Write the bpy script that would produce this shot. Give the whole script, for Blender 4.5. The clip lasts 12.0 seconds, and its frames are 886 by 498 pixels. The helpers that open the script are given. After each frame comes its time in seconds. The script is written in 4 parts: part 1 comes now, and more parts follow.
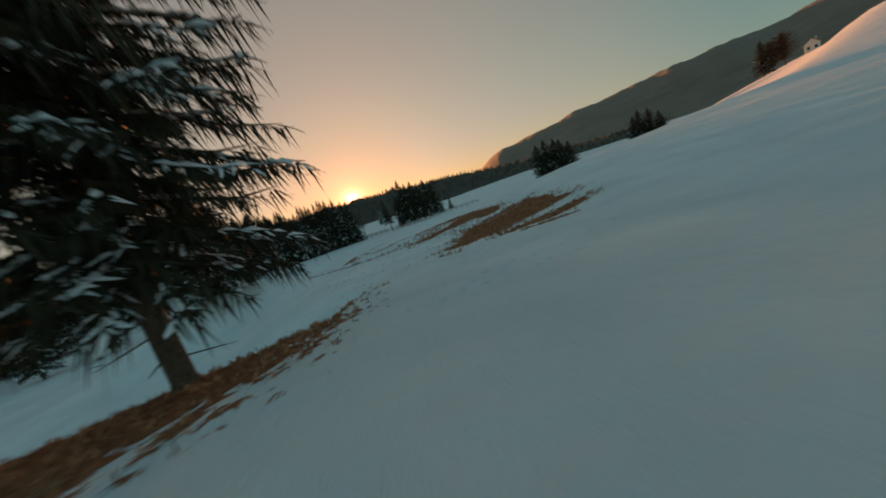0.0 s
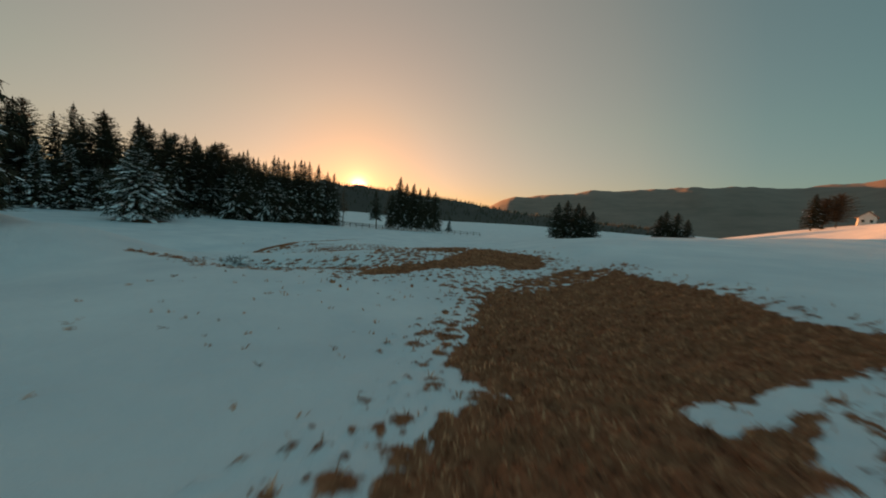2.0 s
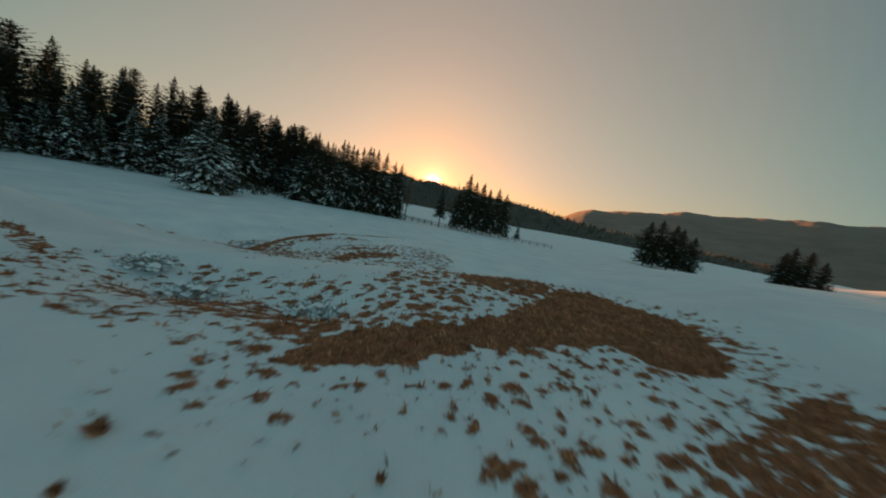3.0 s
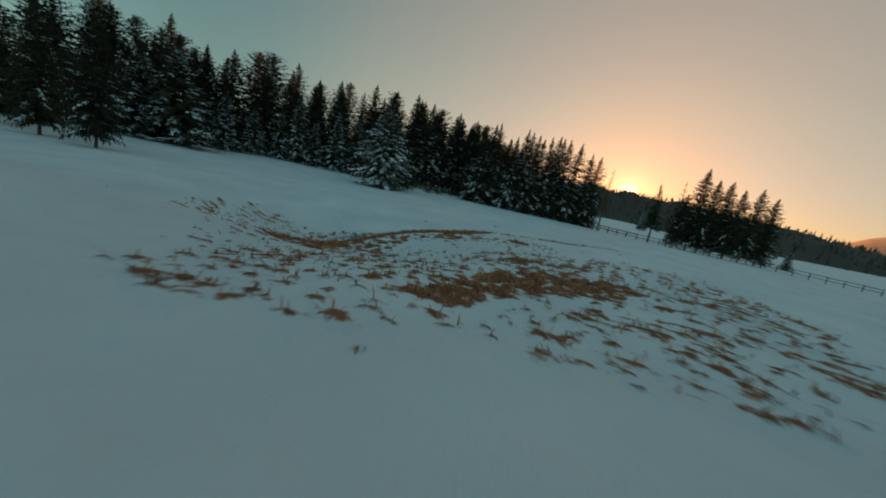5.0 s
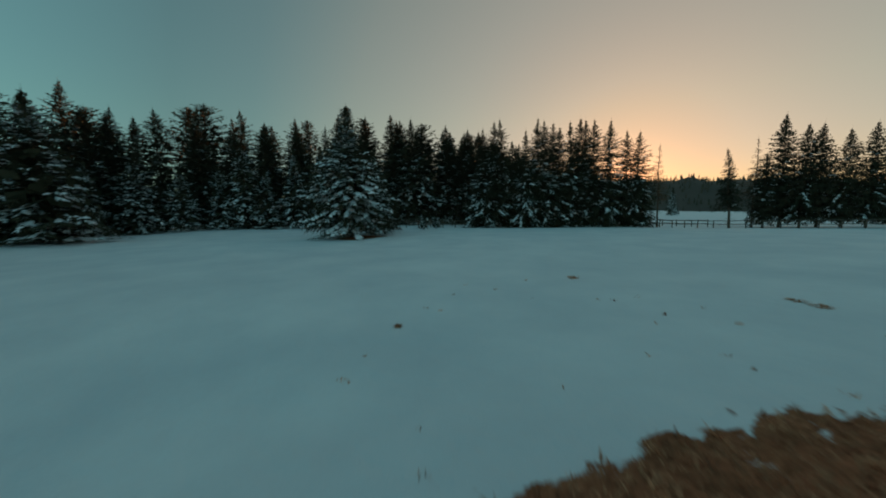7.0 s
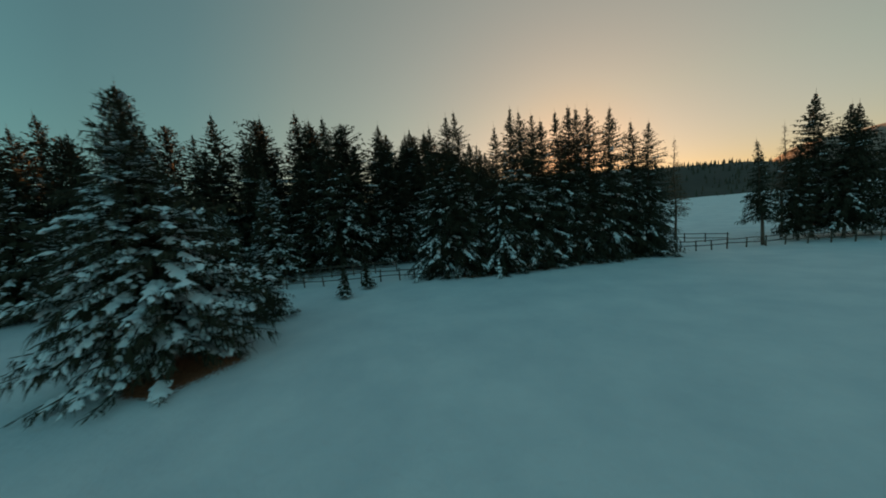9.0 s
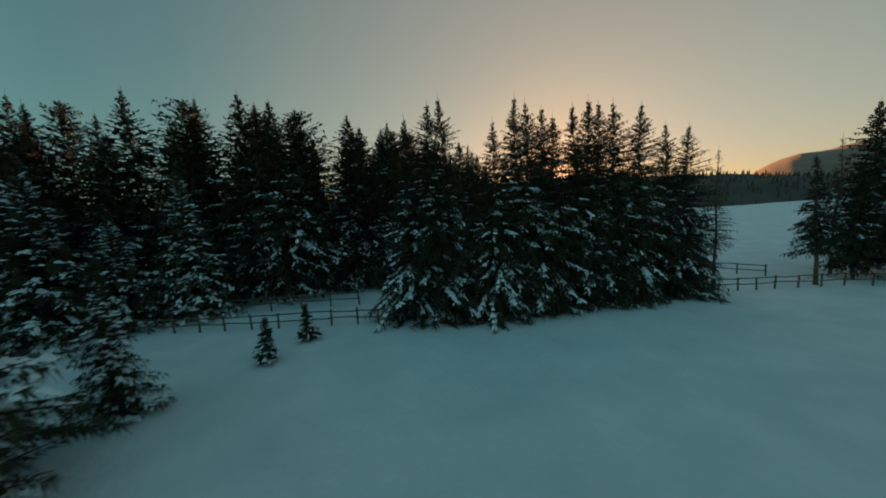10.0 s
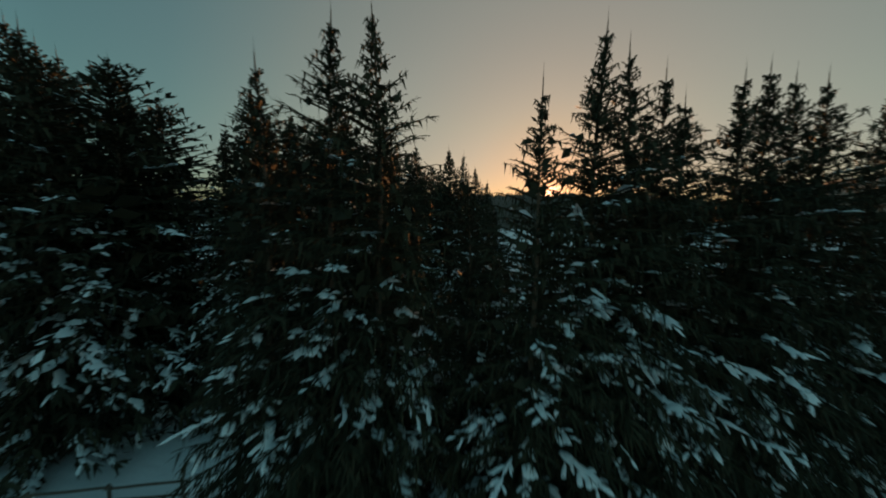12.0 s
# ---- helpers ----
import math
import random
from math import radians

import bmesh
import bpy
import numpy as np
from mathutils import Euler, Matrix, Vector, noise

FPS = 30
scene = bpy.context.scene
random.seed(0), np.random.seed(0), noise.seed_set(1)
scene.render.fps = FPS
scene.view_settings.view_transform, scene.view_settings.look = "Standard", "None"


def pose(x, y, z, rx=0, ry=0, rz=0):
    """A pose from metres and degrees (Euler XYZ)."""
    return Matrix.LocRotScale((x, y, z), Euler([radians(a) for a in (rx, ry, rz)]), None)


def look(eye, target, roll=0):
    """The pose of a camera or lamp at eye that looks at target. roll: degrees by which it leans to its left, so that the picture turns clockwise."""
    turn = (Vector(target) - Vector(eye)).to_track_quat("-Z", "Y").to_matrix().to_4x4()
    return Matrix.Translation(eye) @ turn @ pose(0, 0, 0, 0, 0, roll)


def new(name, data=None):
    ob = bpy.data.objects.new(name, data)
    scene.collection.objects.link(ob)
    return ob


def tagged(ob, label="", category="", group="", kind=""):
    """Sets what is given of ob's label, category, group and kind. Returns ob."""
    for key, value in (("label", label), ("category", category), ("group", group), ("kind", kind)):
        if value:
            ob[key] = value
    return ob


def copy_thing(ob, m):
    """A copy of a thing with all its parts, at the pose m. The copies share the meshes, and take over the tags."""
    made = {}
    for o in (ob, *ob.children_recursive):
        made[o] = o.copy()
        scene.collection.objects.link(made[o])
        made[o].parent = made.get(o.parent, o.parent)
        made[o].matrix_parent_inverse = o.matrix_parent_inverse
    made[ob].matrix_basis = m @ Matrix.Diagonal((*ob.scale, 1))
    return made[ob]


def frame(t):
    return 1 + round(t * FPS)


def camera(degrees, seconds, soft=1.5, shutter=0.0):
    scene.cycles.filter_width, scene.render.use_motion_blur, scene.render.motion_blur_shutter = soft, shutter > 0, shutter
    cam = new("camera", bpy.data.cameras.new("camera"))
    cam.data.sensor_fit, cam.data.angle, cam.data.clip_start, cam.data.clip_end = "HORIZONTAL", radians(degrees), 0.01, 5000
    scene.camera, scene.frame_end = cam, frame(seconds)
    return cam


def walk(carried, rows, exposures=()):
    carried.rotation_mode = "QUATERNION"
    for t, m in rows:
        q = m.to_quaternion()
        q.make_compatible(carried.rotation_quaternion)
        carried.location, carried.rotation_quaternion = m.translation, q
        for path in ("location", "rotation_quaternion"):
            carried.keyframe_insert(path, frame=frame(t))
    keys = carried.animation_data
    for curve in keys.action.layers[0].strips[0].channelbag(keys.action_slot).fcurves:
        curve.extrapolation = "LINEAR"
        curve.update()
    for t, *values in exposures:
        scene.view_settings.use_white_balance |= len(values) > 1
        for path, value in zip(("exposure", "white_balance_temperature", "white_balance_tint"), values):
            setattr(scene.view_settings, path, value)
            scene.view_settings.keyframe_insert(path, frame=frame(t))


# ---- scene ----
cam = camera(106.4, 12.0, 1.8, 0.3)
PATH = [
    (0.0, 3.195, 1.238, 7.100, 80.10, 17.82, -0.03),
    (0.5, 2.410, 5.408, 6.393, 81.41, 12.36, -2.65),
    (1.0, 2.379, 9.635, 5.965, 82.64, 6.37, -3.80),
    (1.5, 2.528, 13.138, 5.914, 83.56, 0.19, -3.02),
    (2.0, 2.676, 16.989, 6.077, 83.67, -4.80, 0.36),
    (2.5, 2.644, 20.997, 6.150, 83.13, -8.40, 5.75),
    (3.0, 2.456, 24.983, 6.147, 82.19, -11.09, 12.34),
    (3.5, 1.613, 28.788, 5.595, 81.05, -12.16, 19.51),
    (5.5, -5.418, 40.392, 3.488, 78.67, -9.20, 47.57),
    (6.0, -8.077, 43.396, 3.343, 80.00, -6.23, 48.34),
    (6.5, -11.037, 46.462, 3.272, 81.46, -2.05, 46.45),
    (7.0, -13.857, 49.658, 3.358, 83.36, 1.51, 43.43),
    (9.0, -23.966, 63.538, 7.153, 83.02, 5.64, 35.61),
    (9.5, -26.074, 67.249, 7.829, 82.68, 4.30, 34.60),
    (10.0, -28.084, 70.942, 8.602, 82.69, 3.43, 33.75),
    (10.5, -29.954, 74.626, 9.343, 83.32, 2.14, 33.27),
    (11.0, -31.872, 78.117, 9.953, 83.97, 0.69, 32.98),
    (11.5, -33.835, 81.578, 10.693, 83.99, 0.15, 32.87),
    (12.0, -35.753, 85.191, 11.624, 83.67, -0.55, 32.76),
]
walk(cam, [(t, pose(x, y, z, rx, ry, rz)) for t, x, y, z, rx, ry, rz in PATH],
     [(0.0, 0.55, 7200, 12), (0.5, 0.75, 7300, 12), (1.0, 0.67, 7400, 14), (3.5, 0.7, 7400, 14), (5.5, 0.72, 6950, 8), (7.0, 0.65, 6750, 2), (9.0, 0.65, 6550, -2), (12.0, 0.42, 6650, 0)])


# ---------------------------------------------------------------- light
SUN_AZ, SUN_EL = radians(-14.8), radians(3.05)
SUN = Vector((math.sin(SUN_AZ) * math.cos(SUN_EL), math.cos(SUN_AZ) * math.cos(SUN_EL), math.sin(SUN_EL)))


def make_world():
    w = bpy.data.worlds.new("dusk_sky")
    scene.world = w
    w.use_nodes = True
    nt = w.node_tree
    nt.nodes.clear()
    out, bg = nt.nodes.new("ShaderNodeOutputWorld"), nt.nodes.new("ShaderNodeBackground")
    sky = nt.nodes.new("ShaderNodeTexSky")
    sky.sky_type, sky.sun_disc = "NISHITA", False
    sky.sun_elevation, sky.sun_rotation = SUN_EL, SUN_AZ
    sky.altitude, sky.air_density, sky.dust_density, sky.ozone_density = 700, 1.0, 0.6, 1.5
    co = nt.nodes.new("ShaderNodeTexCoord")
    dot = nt.nodes.new("ShaderNodeVectorMath")
    dot.operation = "DOT_PRODUCT"
    dot.inputs[1].default_value = SUN
    nt.links.new(co.outputs["Generated"], dot.inputs[0])
    flat = nt.nodes.new("ShaderNodeGamma")
    flat.inputs["Gamma"].default_value = 0.6
    nt.links.new(sky.outputs["Color"], flat.inputs["Color"])
    tone = nt.nodes.new("ShaderNodeVectorMath")
    tone.operation = "MULTIPLY"
    tone.inputs[1].default_value = TONE
    nt.links.new(flat.outputs["Color"], tone.inputs[0])
    last = tone.outputs[0]

    def add(colour, sharp, gain):
        nonlocal last
        pw = nt.nodes.new("ShaderNodeMath")
        pw.operation, pw.use_clamp = "POWER", True
        mx = nt.nodes.new("ShaderNodeMath")
        mx.operation = "MAXIMUM"
        mx.inputs[1].default_value = 0.0
        nt.links.new(dot.outputs["Value"], mx.inputs[0])
        nt.links.new(mx.outputs[0], pw.inputs[0])
        pw.inputs[1].default_value = sharp
        sc = nt.nodes.new("ShaderNodeVectorMath")
        sc.operation = "SCALE"
        sc.inputs[0].default_value = [c * gain for c in colour]
        nt.links.new(pw.outputs[0], sc.inputs["Scale"])
        ad = nt.nodes.new("ShaderNodeVectorMath")
        nt.links.new(last, ad.inputs[0])
        nt.links.new(sc.outputs[0], ad.inputs[1])
        last = ad.outputs[0]

    for lobe in GLOW:
        add(*lobe)
    part_of = nt.nodes.new("ShaderNodeMath")
    part_of.operation = "MULTIPLY_ADD"
    part_of.inputs[1].default_value = part_of.inputs[2].default_value = 0.5
    nt.links.new(dot.outputs["Value"], part_of.inputs[0])
    hue = nt.nodes.new("ShaderNodeValToRGB")
    el = hue.color_ramp.elements
    while len(el) < len(HUES):
        el.new(0.5)
    for e, (p, c) in zip(el, HUES):
        e.position, e.color = p, (*c, 1)
    nt.links.new(part_of.outputs[0], hue.inputs[0])
    tint = nt.nodes.new("ShaderNodeVectorMath")
    tint.operation = "MULTIPLY"
    nt.links.new(last, tint.inputs[0])
    nt.links.new(hue.outputs["Color"], tint.inputs[1])
    xyz = nt.nodes.new("ShaderNodeSeparateXYZ")
    nt.links.new(co.outputs["Generated"], xyz.inputs[0])
    low = nt.nodes.new("ShaderNodeValToRGB")
    for e, (p, c) in zip(low.color_ramp.elements, LOW):
        e.position, e.color = p, (*c, 1)
    nt.links.new(xyz.outputs["Z"], low.inputs[0])
    haze = nt.nodes.new("ShaderNodeVectorMath")
    haze.operation = "MULTIPLY"
    nt.links.new(tint.outputs[0], haze.inputs[0])
    nt.links.new(low.outputs["Color"], haze.inputs[1])
    nt.links.new(haze.outputs[0], bg.inputs["Color"])
    bg.inputs["Strength"].default_value = SKY
    nt.links.new(bg.outputs[0], out.inputs["Surface"])


SKY, SUN_POWER, TONE = 0.15, 5.6, (0.80, 0.98, 0.94)
# the dusty layer over the horizon
LOW = [(0.0, (1.02, 0.90, 1.04)), (0.24, (1.0, 1.0, 1.0))]
# from the side away from the sun (0) to the sun itself (1)
HUES = [(0.0, (1.1, 1.5, 1.5)), (0.5, (1.02, 1.42, 1.42)), (0.70, (0.68, 0.84, 0.85)), (0.77, (0.69, 0.80, 0.81)), (0.86, (0.92, 0.84, 0.79)), (0.94, (0.96, 0.825, 0.785)), (0.985, (0.98, 0.785, 0.75)), (1.0, (1.0, 0.71, 0.63))]
GLOW = [((1.0, 0.65, 0.38), 3.0, 1.0), ((1.0, 0.47, 0.22), 30, 0.5), ((1.0, 0.42, 0.16), 400, 2.6), ((1.0, 0.5, 0.22), 1500, 4.0), ((1.0, 0.7, 0.42), 6000, 24.0)]
make_world()
lamp = bpy.data.lights.new("sun", "SUN")
lamp.energy, lamp.angle, lamp.color = SUN_POWER, radians(0.6), (1.0, 0.37, 0.12)
sun = new("sun", lamp)
sun.matrix_world = look(SUN * 300, (0, 0, 0))


# ---------------------------------------------------------------- materials
def mat(name, rough=0.8, metal=0.0):
    m = bpy.data.materials.new(name)
    m.use_nodes = True
    b = m.node_tree.nodes["Principled BSDF"]
    b.inputs["Roughness"].default_value, b.inputs["Metallic"].default_value = rough, metal
    return m, m.node_tree, b


def noise_at(nt, scale, detail=4.0, rough=0.55, space="Object"):
    co, no = nt.nodes.new("ShaderNodeTexCoord"), nt.nodes.new("ShaderNodeTexNoise")
    no.inputs["Scale"].default_value, no.inputs["Detail"].default_value, no.inputs["Roughness"].default_value = scale, detail, rough
    nt.links.new(co.outputs[space], no.inputs["Vector"])
    return no.outputs["Fac"]


def ramp(nt, fac, stops):
    r = nt.nodes.new("ShaderNodeValToRGB")
    el = r.color_ramp.elements
    while len(el) < len(stops):
        el.new(0.5)
    for e, (p, c) in zip(el, stops):
        e.position, e.color = p, (*c, 1)
    nt.links.new(fac, r.inputs[0])
    return r.outputs["Color"]


def mix(nt, fac, a, b):
    n = nt.nodes.new("ShaderNodeMix")
    n.data_type = "RGBA"
    for sock, v in ((n.inputs[0], fac), (n.inputs[6], a), (n.inputs[7], b)):
        if isinstance(v, (int, float)):
            sock.default_value = v
        elif isinstance(v, tuple):
            sock.default_value = (*v, 1)
        else:
            nt.links.new(v, sock)
    return n.outputs[2]


def bump(nt, b, height, strength, dist):
    n = nt.nodes.new("ShaderNodeBump")
    n.inputs["Strength"].default_value, n.inputs["Distance"].default_value = strength, dist
    nt.links.new(height, n.inputs["Height"])
    nt.links.new(n.outputs[0], b.inputs["Normal"])


def math2(nt, op, a, b, clamp=False):
    n = nt.nodes.new("ShaderNodeMath")
    n.operation, n.use_clamp = op, clamp
    for sock, v in zip(n.inputs, (a, b)):
        if isinstance(v, (int, float)):
            sock.default_value = v
        else:
            nt.links.new(v, sock)
    return n.outputs[0]


def ground_material():
    m, nt, b = mat("snow_and_grass", 0.65)
    at = nt.nodes.new("ShaderNodeAttribute")
    at.attribute_name = "bare"
    fine = noise_at(nt, 9.0, 5, 0.65)
    edge = math2(nt, "ADD", at.outputs["Fac"], math2(nt, "MULTIPLY", math2(nt, "SUBTRACT", fine, 0.5), 0.9))
    mask = math2(nt, "MULTIPLY", math2(nt, "SUBTRACT", edge, 0.42), 7.0, True)
    snow = ramp(nt, noise_at(nt, 0.35, 6), [(0.3, (0.70, 0.74, 0.78)), (0.7, (0.84, 0.86, 0.88))])
    grass = mix(nt, noise_at(nt, 1.6, 3), ramp(nt, noise_at(nt, 6.0, 6, 0.7), [(0.28, (0.11, 0.036, 0.022)), (0.5, (0.36, 0.122, 0.064)), (0.7, (0.62, 0.26, 0.14))]),
                ramp(nt, noise_at(nt, 11.0, 6, 0.7), [(0.3, (0.16, 0.064, 0.036)), (0.7, (0.46, 0.195, 0.095))]))
    nt.links.new(mix(nt, mask, snow, grass), b.inputs["Base Color"])
    b.inputs["Roughness"].default_value = 0.9
    b.inputs["Specular IOR Level"].default_value = 0.12
    h = math2(nt, "ADD", math2(nt, "MULTIPLY", noise_at(nt, 3.0, 6, 0.6), 0.7), math2(nt, "MULTIPLY", noise_at(nt, 40.0, 3), 0.16))
    h = math2(nt, "ADD", h, math2(nt, "MULTIPLY", math2(nt, "MULTIPLY", fine, mask), 0.6))
    h = math2(nt, "SUBTRACT", h, math2(nt, "MULTIPLY", mask, 0.5))
    bump(nt, b, h, 0.8, 0.13)
    return m


def leaf_material(name, dark, light, rough=0.75, patches=0.0):
    m, nt, b = mat(name, rough)
    geo, info = nt.nodes.new("ShaderNodeNewGeometry"), nt.nodes.new("ShaderNodeObjectInfo")
    f = math2(nt, "ADD", math2(nt, "MULTIPLY", geo.outputs["Random Per Island"], 0.6), math2(nt, "MULTIPLY", info.outputs["Random"], 0.4))
    if patches:
        f = math2(nt, "ADD", math2(nt, "MULTIPLY", geo.outputs["Random Per Island"], 0.45), math2(nt, "SUBTRACT", math2(nt, "MULTIPLY", noise_at(nt, patches, 3), 2.8), 1.12), True)
    nt.links.new(mix(nt, f, dark, light), b.inputs["Base Color"])
    b.inputs["Specular IOR Level"].default_value = 0.2
    return m


def plain(name, a, c, scale, rough, bumps=0.3, stretch=None):
    m, nt, b = mat(name, rough)
    n1, n2 = noise_at(nt, scale, 6, 0.65), noise_at(nt, scale * 0.12, 3)
    f = math2(nt, "ADD", math2(nt, "MULTIPLY", n1, 0.65), math2(nt, "MULTIPLY", n2, 0.35))
    nt.links.new(ramp(nt, f, [(0.32, a), (0.68, c)]), b.inputs["Base Color"])
    bump(nt, b, n1, bumps, 0.03)
    return m


GROUND = ground_material()
NEEDLES = leaf_material("spruce_needles", (0.018, 0.02, 0.012), (0.055, 0.052, 0.03))
DRYTREE = leaf_material("bare_twigs", (0.07, 0.042, 0.024), (0.16, 0.095, 0.05))
BARK = plain("spruce_bark", (0.05, 0.034, 0.024), (0.17, 0.115, 0.08), 16, 0.9, 0.8)
SNOW = plain("bough_snow", (0.76, 0.79, 0.83), (0.88, 0.9, 0.92), 9, 0.6, 0.35)
GRASS = leaf_material("dry_grass", (0.17, 0.058, 0.032), (0.78, 0.37, 0.2), 0.85, 3.0)
FROST = leaf_material("frosted_twigs", (0.16, 0.13, 0.11), (0.62, 0.64, 0.66), 0.8)
TIMBER = plain("weathered_timber", (0.045, 0.037, 0.03), (0.15, 0.12, 0.09), 20, 0.85, 0.5)
DARKHILL = plain("wooded_ridge", (0.025, 0.03, 0.027), (0.06, 0.06, 0.05), 0.02, 0.95, 0.0)
# base colour lightened and warmed to stand in for haze over the far hills
HAZED_HILL = plain("hazed_hill", (0.17, 0.125, 0.10), (0.30, 0.21, 0.17), 0.012, 0.95, 0.0)
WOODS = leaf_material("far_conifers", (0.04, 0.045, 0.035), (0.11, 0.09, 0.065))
WALLS = plain("white_render", (0.66, 0.62, 0.56), (0.8, 0.77, 0.72), 2.0, 0.8, 0.1)
ROOF = plain("roof_tiles", (0.16, 0.08, 0.05), (0.3, 0.17, 0.11), 3.0, 0.8, 0.3)
GLASS = mat("dark_glass", 0.1)[0]
GLASS.node_tree.nodes["Principled BSDF"].inputs["Base Color"].default_value = (0.02, 0.025, 0.03, 1)


# ---------------------------------------------------------------- helpers
def mesh(name, verts, faces, material, smooth=False):
    me = bpy.data.meshes.new(name)
    me.from_pydata([tuple(v) for v in verts], [], [tuple(f) for f in faces])
    me.materials.append(material)
    if smooth:
        me.polygons.foreach_set("use_smooth", [True] * len(me.polygons))
    me.update()
    return me


def part(name, me, parent, label=""):
    ob = new(name, me)
    ob.parent = parent
    if label:
        ob["label"] = label
    return ob


class Build:
    """Collects the faces of one mesh."""

    def __init__(self):
        self.v, self.f = [], []

    def face(self, *pts):
        i = len(self.v)
        self.v.extend(pts)
        self.f.append(tuple(range(i, i + len(pts))))

    def strip(self, left, right):
        i = len(self.v)
        for a, b in zip(left, right):
            self.v.extend((a, b))
        for k in range(len(left) - 1):
            j = i + 2 * k
            self.f.append((j, j + 1, j + 3, j + 2))

    def tube(self, pts, radii, sides=6, cap=True):
        i = len(self.v)
        for k, (p, r) in enumerate(zip(pts, radii)):
            d = (Vector(pts[min(k + 1, len(pts) - 1)]) - Vector(pts[max(k - 1, 0)])).normalized()
            a = d.orthogonal().normalized() if abs(d.z) < 0.9 else Vector((1, 0, 0))
            a = (a - d * a.dot(d)).normalized()
            b = d.cross(a)
            for s in range(sides):
                w = 2 * math.pi * s / sides
                self.v.append(Vector(p) + a * (r * math.cos(w)) + b * (r * math.sin(w)))
        for k in range(len(pts) - 1):
            for s in range(sides):
                q = (s + 1) % sides
                self.f.append((i + k * sides + s, i + k * sides + q, i + (k + 1) * sides + q, i + (k + 1) * sides + s))
        if cap:
            self.f.append(tuple(i + (len(pts) - 1) * sides + s for s in range(sides)))
            self.f.append(tuple(i + s for s in reversed(range(sides))))

    def mesh(self, name, material, smooth=False):
        return mesh(name, self.v, self.f, material, smooth)


def box(bd, centre, size, turn=0.0, bevel=0.0):
    """A box with chamfered long edges, turned about the vertical."""
    m = Matrix.Translation(centre) @ Matrix.Rotation(turn, 4, "Z")
    x, y, z = (s / 2 for s in size)
    b = min(bevel, x * 0.6, y * 0.6)
    ring = [(-x + b, -y), (x - b, -y), (x, -y + b), (x, y - b), (x - b, y), (-x + b, y), (-x, y - b), (-x, -y + b)]
    i = len(bd.v)
    for h in (-z, z):
        bd.v.extend(m @ Vector((p, q, h)) for p, q in ring)
    n = len(ring)
    for s in range(n):
        q = (s + 1) % n
        bd.f.append((i + s, i + q, i + n + q, i + n + s))
    bd.f.append(tuple(i + n + s for s in range(n)))
    bd.f.append(tuple(i + s for s in reversed(range(n))))


# ---------------------------------------------------------------- the land
def step(v):
    return 1.0 / (1.0 + np.exp(-np.clip(v, -40, 40)))


def soft(v, k):
    return k * np.logaddexp(0.0, v / k)


def hashed(ix, iy, seed):
    h = (ix * 374761393 + iy * 668265263 + seed * 974711) & 0x7FFFFFFF
    h = ((h ^ (h >> 13)) * 1274126177) & 0x7FFFFFFF
    return ((h ^ (h >> 16)) & 0xFFFF) / 65535.0


def value(x, y, seed):
    """Smooth random values between 0 and 1 over the plane."""
    ix, iy = np.floor(x).astype(np.int64), np.floor(y).astype(np.int64)
    fx, fy = x - ix, y - iy
    fx, fy = fx * fx * (3 - 2 * fx), fy * fy * (3 - 2 * fy)
    a, b = hashed(ix, iy, seed), hashed(ix + 1, iy, seed)
    c, d = hashed(ix, iy + 1, seed), hashed(ix + 1, iy + 1, seed)
    return (a + (b - a) * fx) * (1 - fy) + (c + (d - c) * fx) * fy


def rough_field(x, y, scale, seed, octaves=3):
    total, gain, norm = 0.0, 1.0, 0.0
    for k in range(octaves):
        ang = 0.6 + 1.1 * k
        u, v = x * math.cos(ang) - y * math.sin(ang), x * math.sin(ang) + y * math.cos(ang)
        total = total + gain * value(u * scale + 31.7 * k, v * scale - 17.3 * k, seed + k)
        norm, gain, scale = norm + gain, gain * 0.55, scale * 2.1
    return total / norm


def hump(x, y, cx, cy, rx, ry, turn=0.0):
    c, s = math.cos(turn), math.sin(turn)
    u, v = (x - cx) * c + (y - cy) * s, -(x - cx) * s + (y - cy) * c
    return np.exp(-0.5 * ((u / rx) ** 2 + (v / ry) ** 2))


def along(x, y, ax, ay, bx, by):
    """Distance from the stretch between two points."""
    dx, dy = bx - ax, by - ay
    t = np.clip(((x - ax) * dx + (y - ay) * dy) / (dx * dx + dy * dy), 0, 1)
    return np.hypot(x - ax - t * dx, y - ay - t * dy)


LIP = [(-6.8, 3.0), (-3.9, 5.3), (-2.2, 6.7), (-1.3, 8.0), (-0.6, 9.2), (-0.5, 10.8), (-0.4, 12.2), (0.2, 13.1)]      # upper edge of the bank
CREST = [(-15.2, 43.0), (-15.0, 48.3), (-14.8, 50.0), (-14.3, 51.8), (-13.6, 53.3), (-12.2, 55.0), (-9.3, 57.4), (0.0, 59.5)]   # edge of the lower terrace


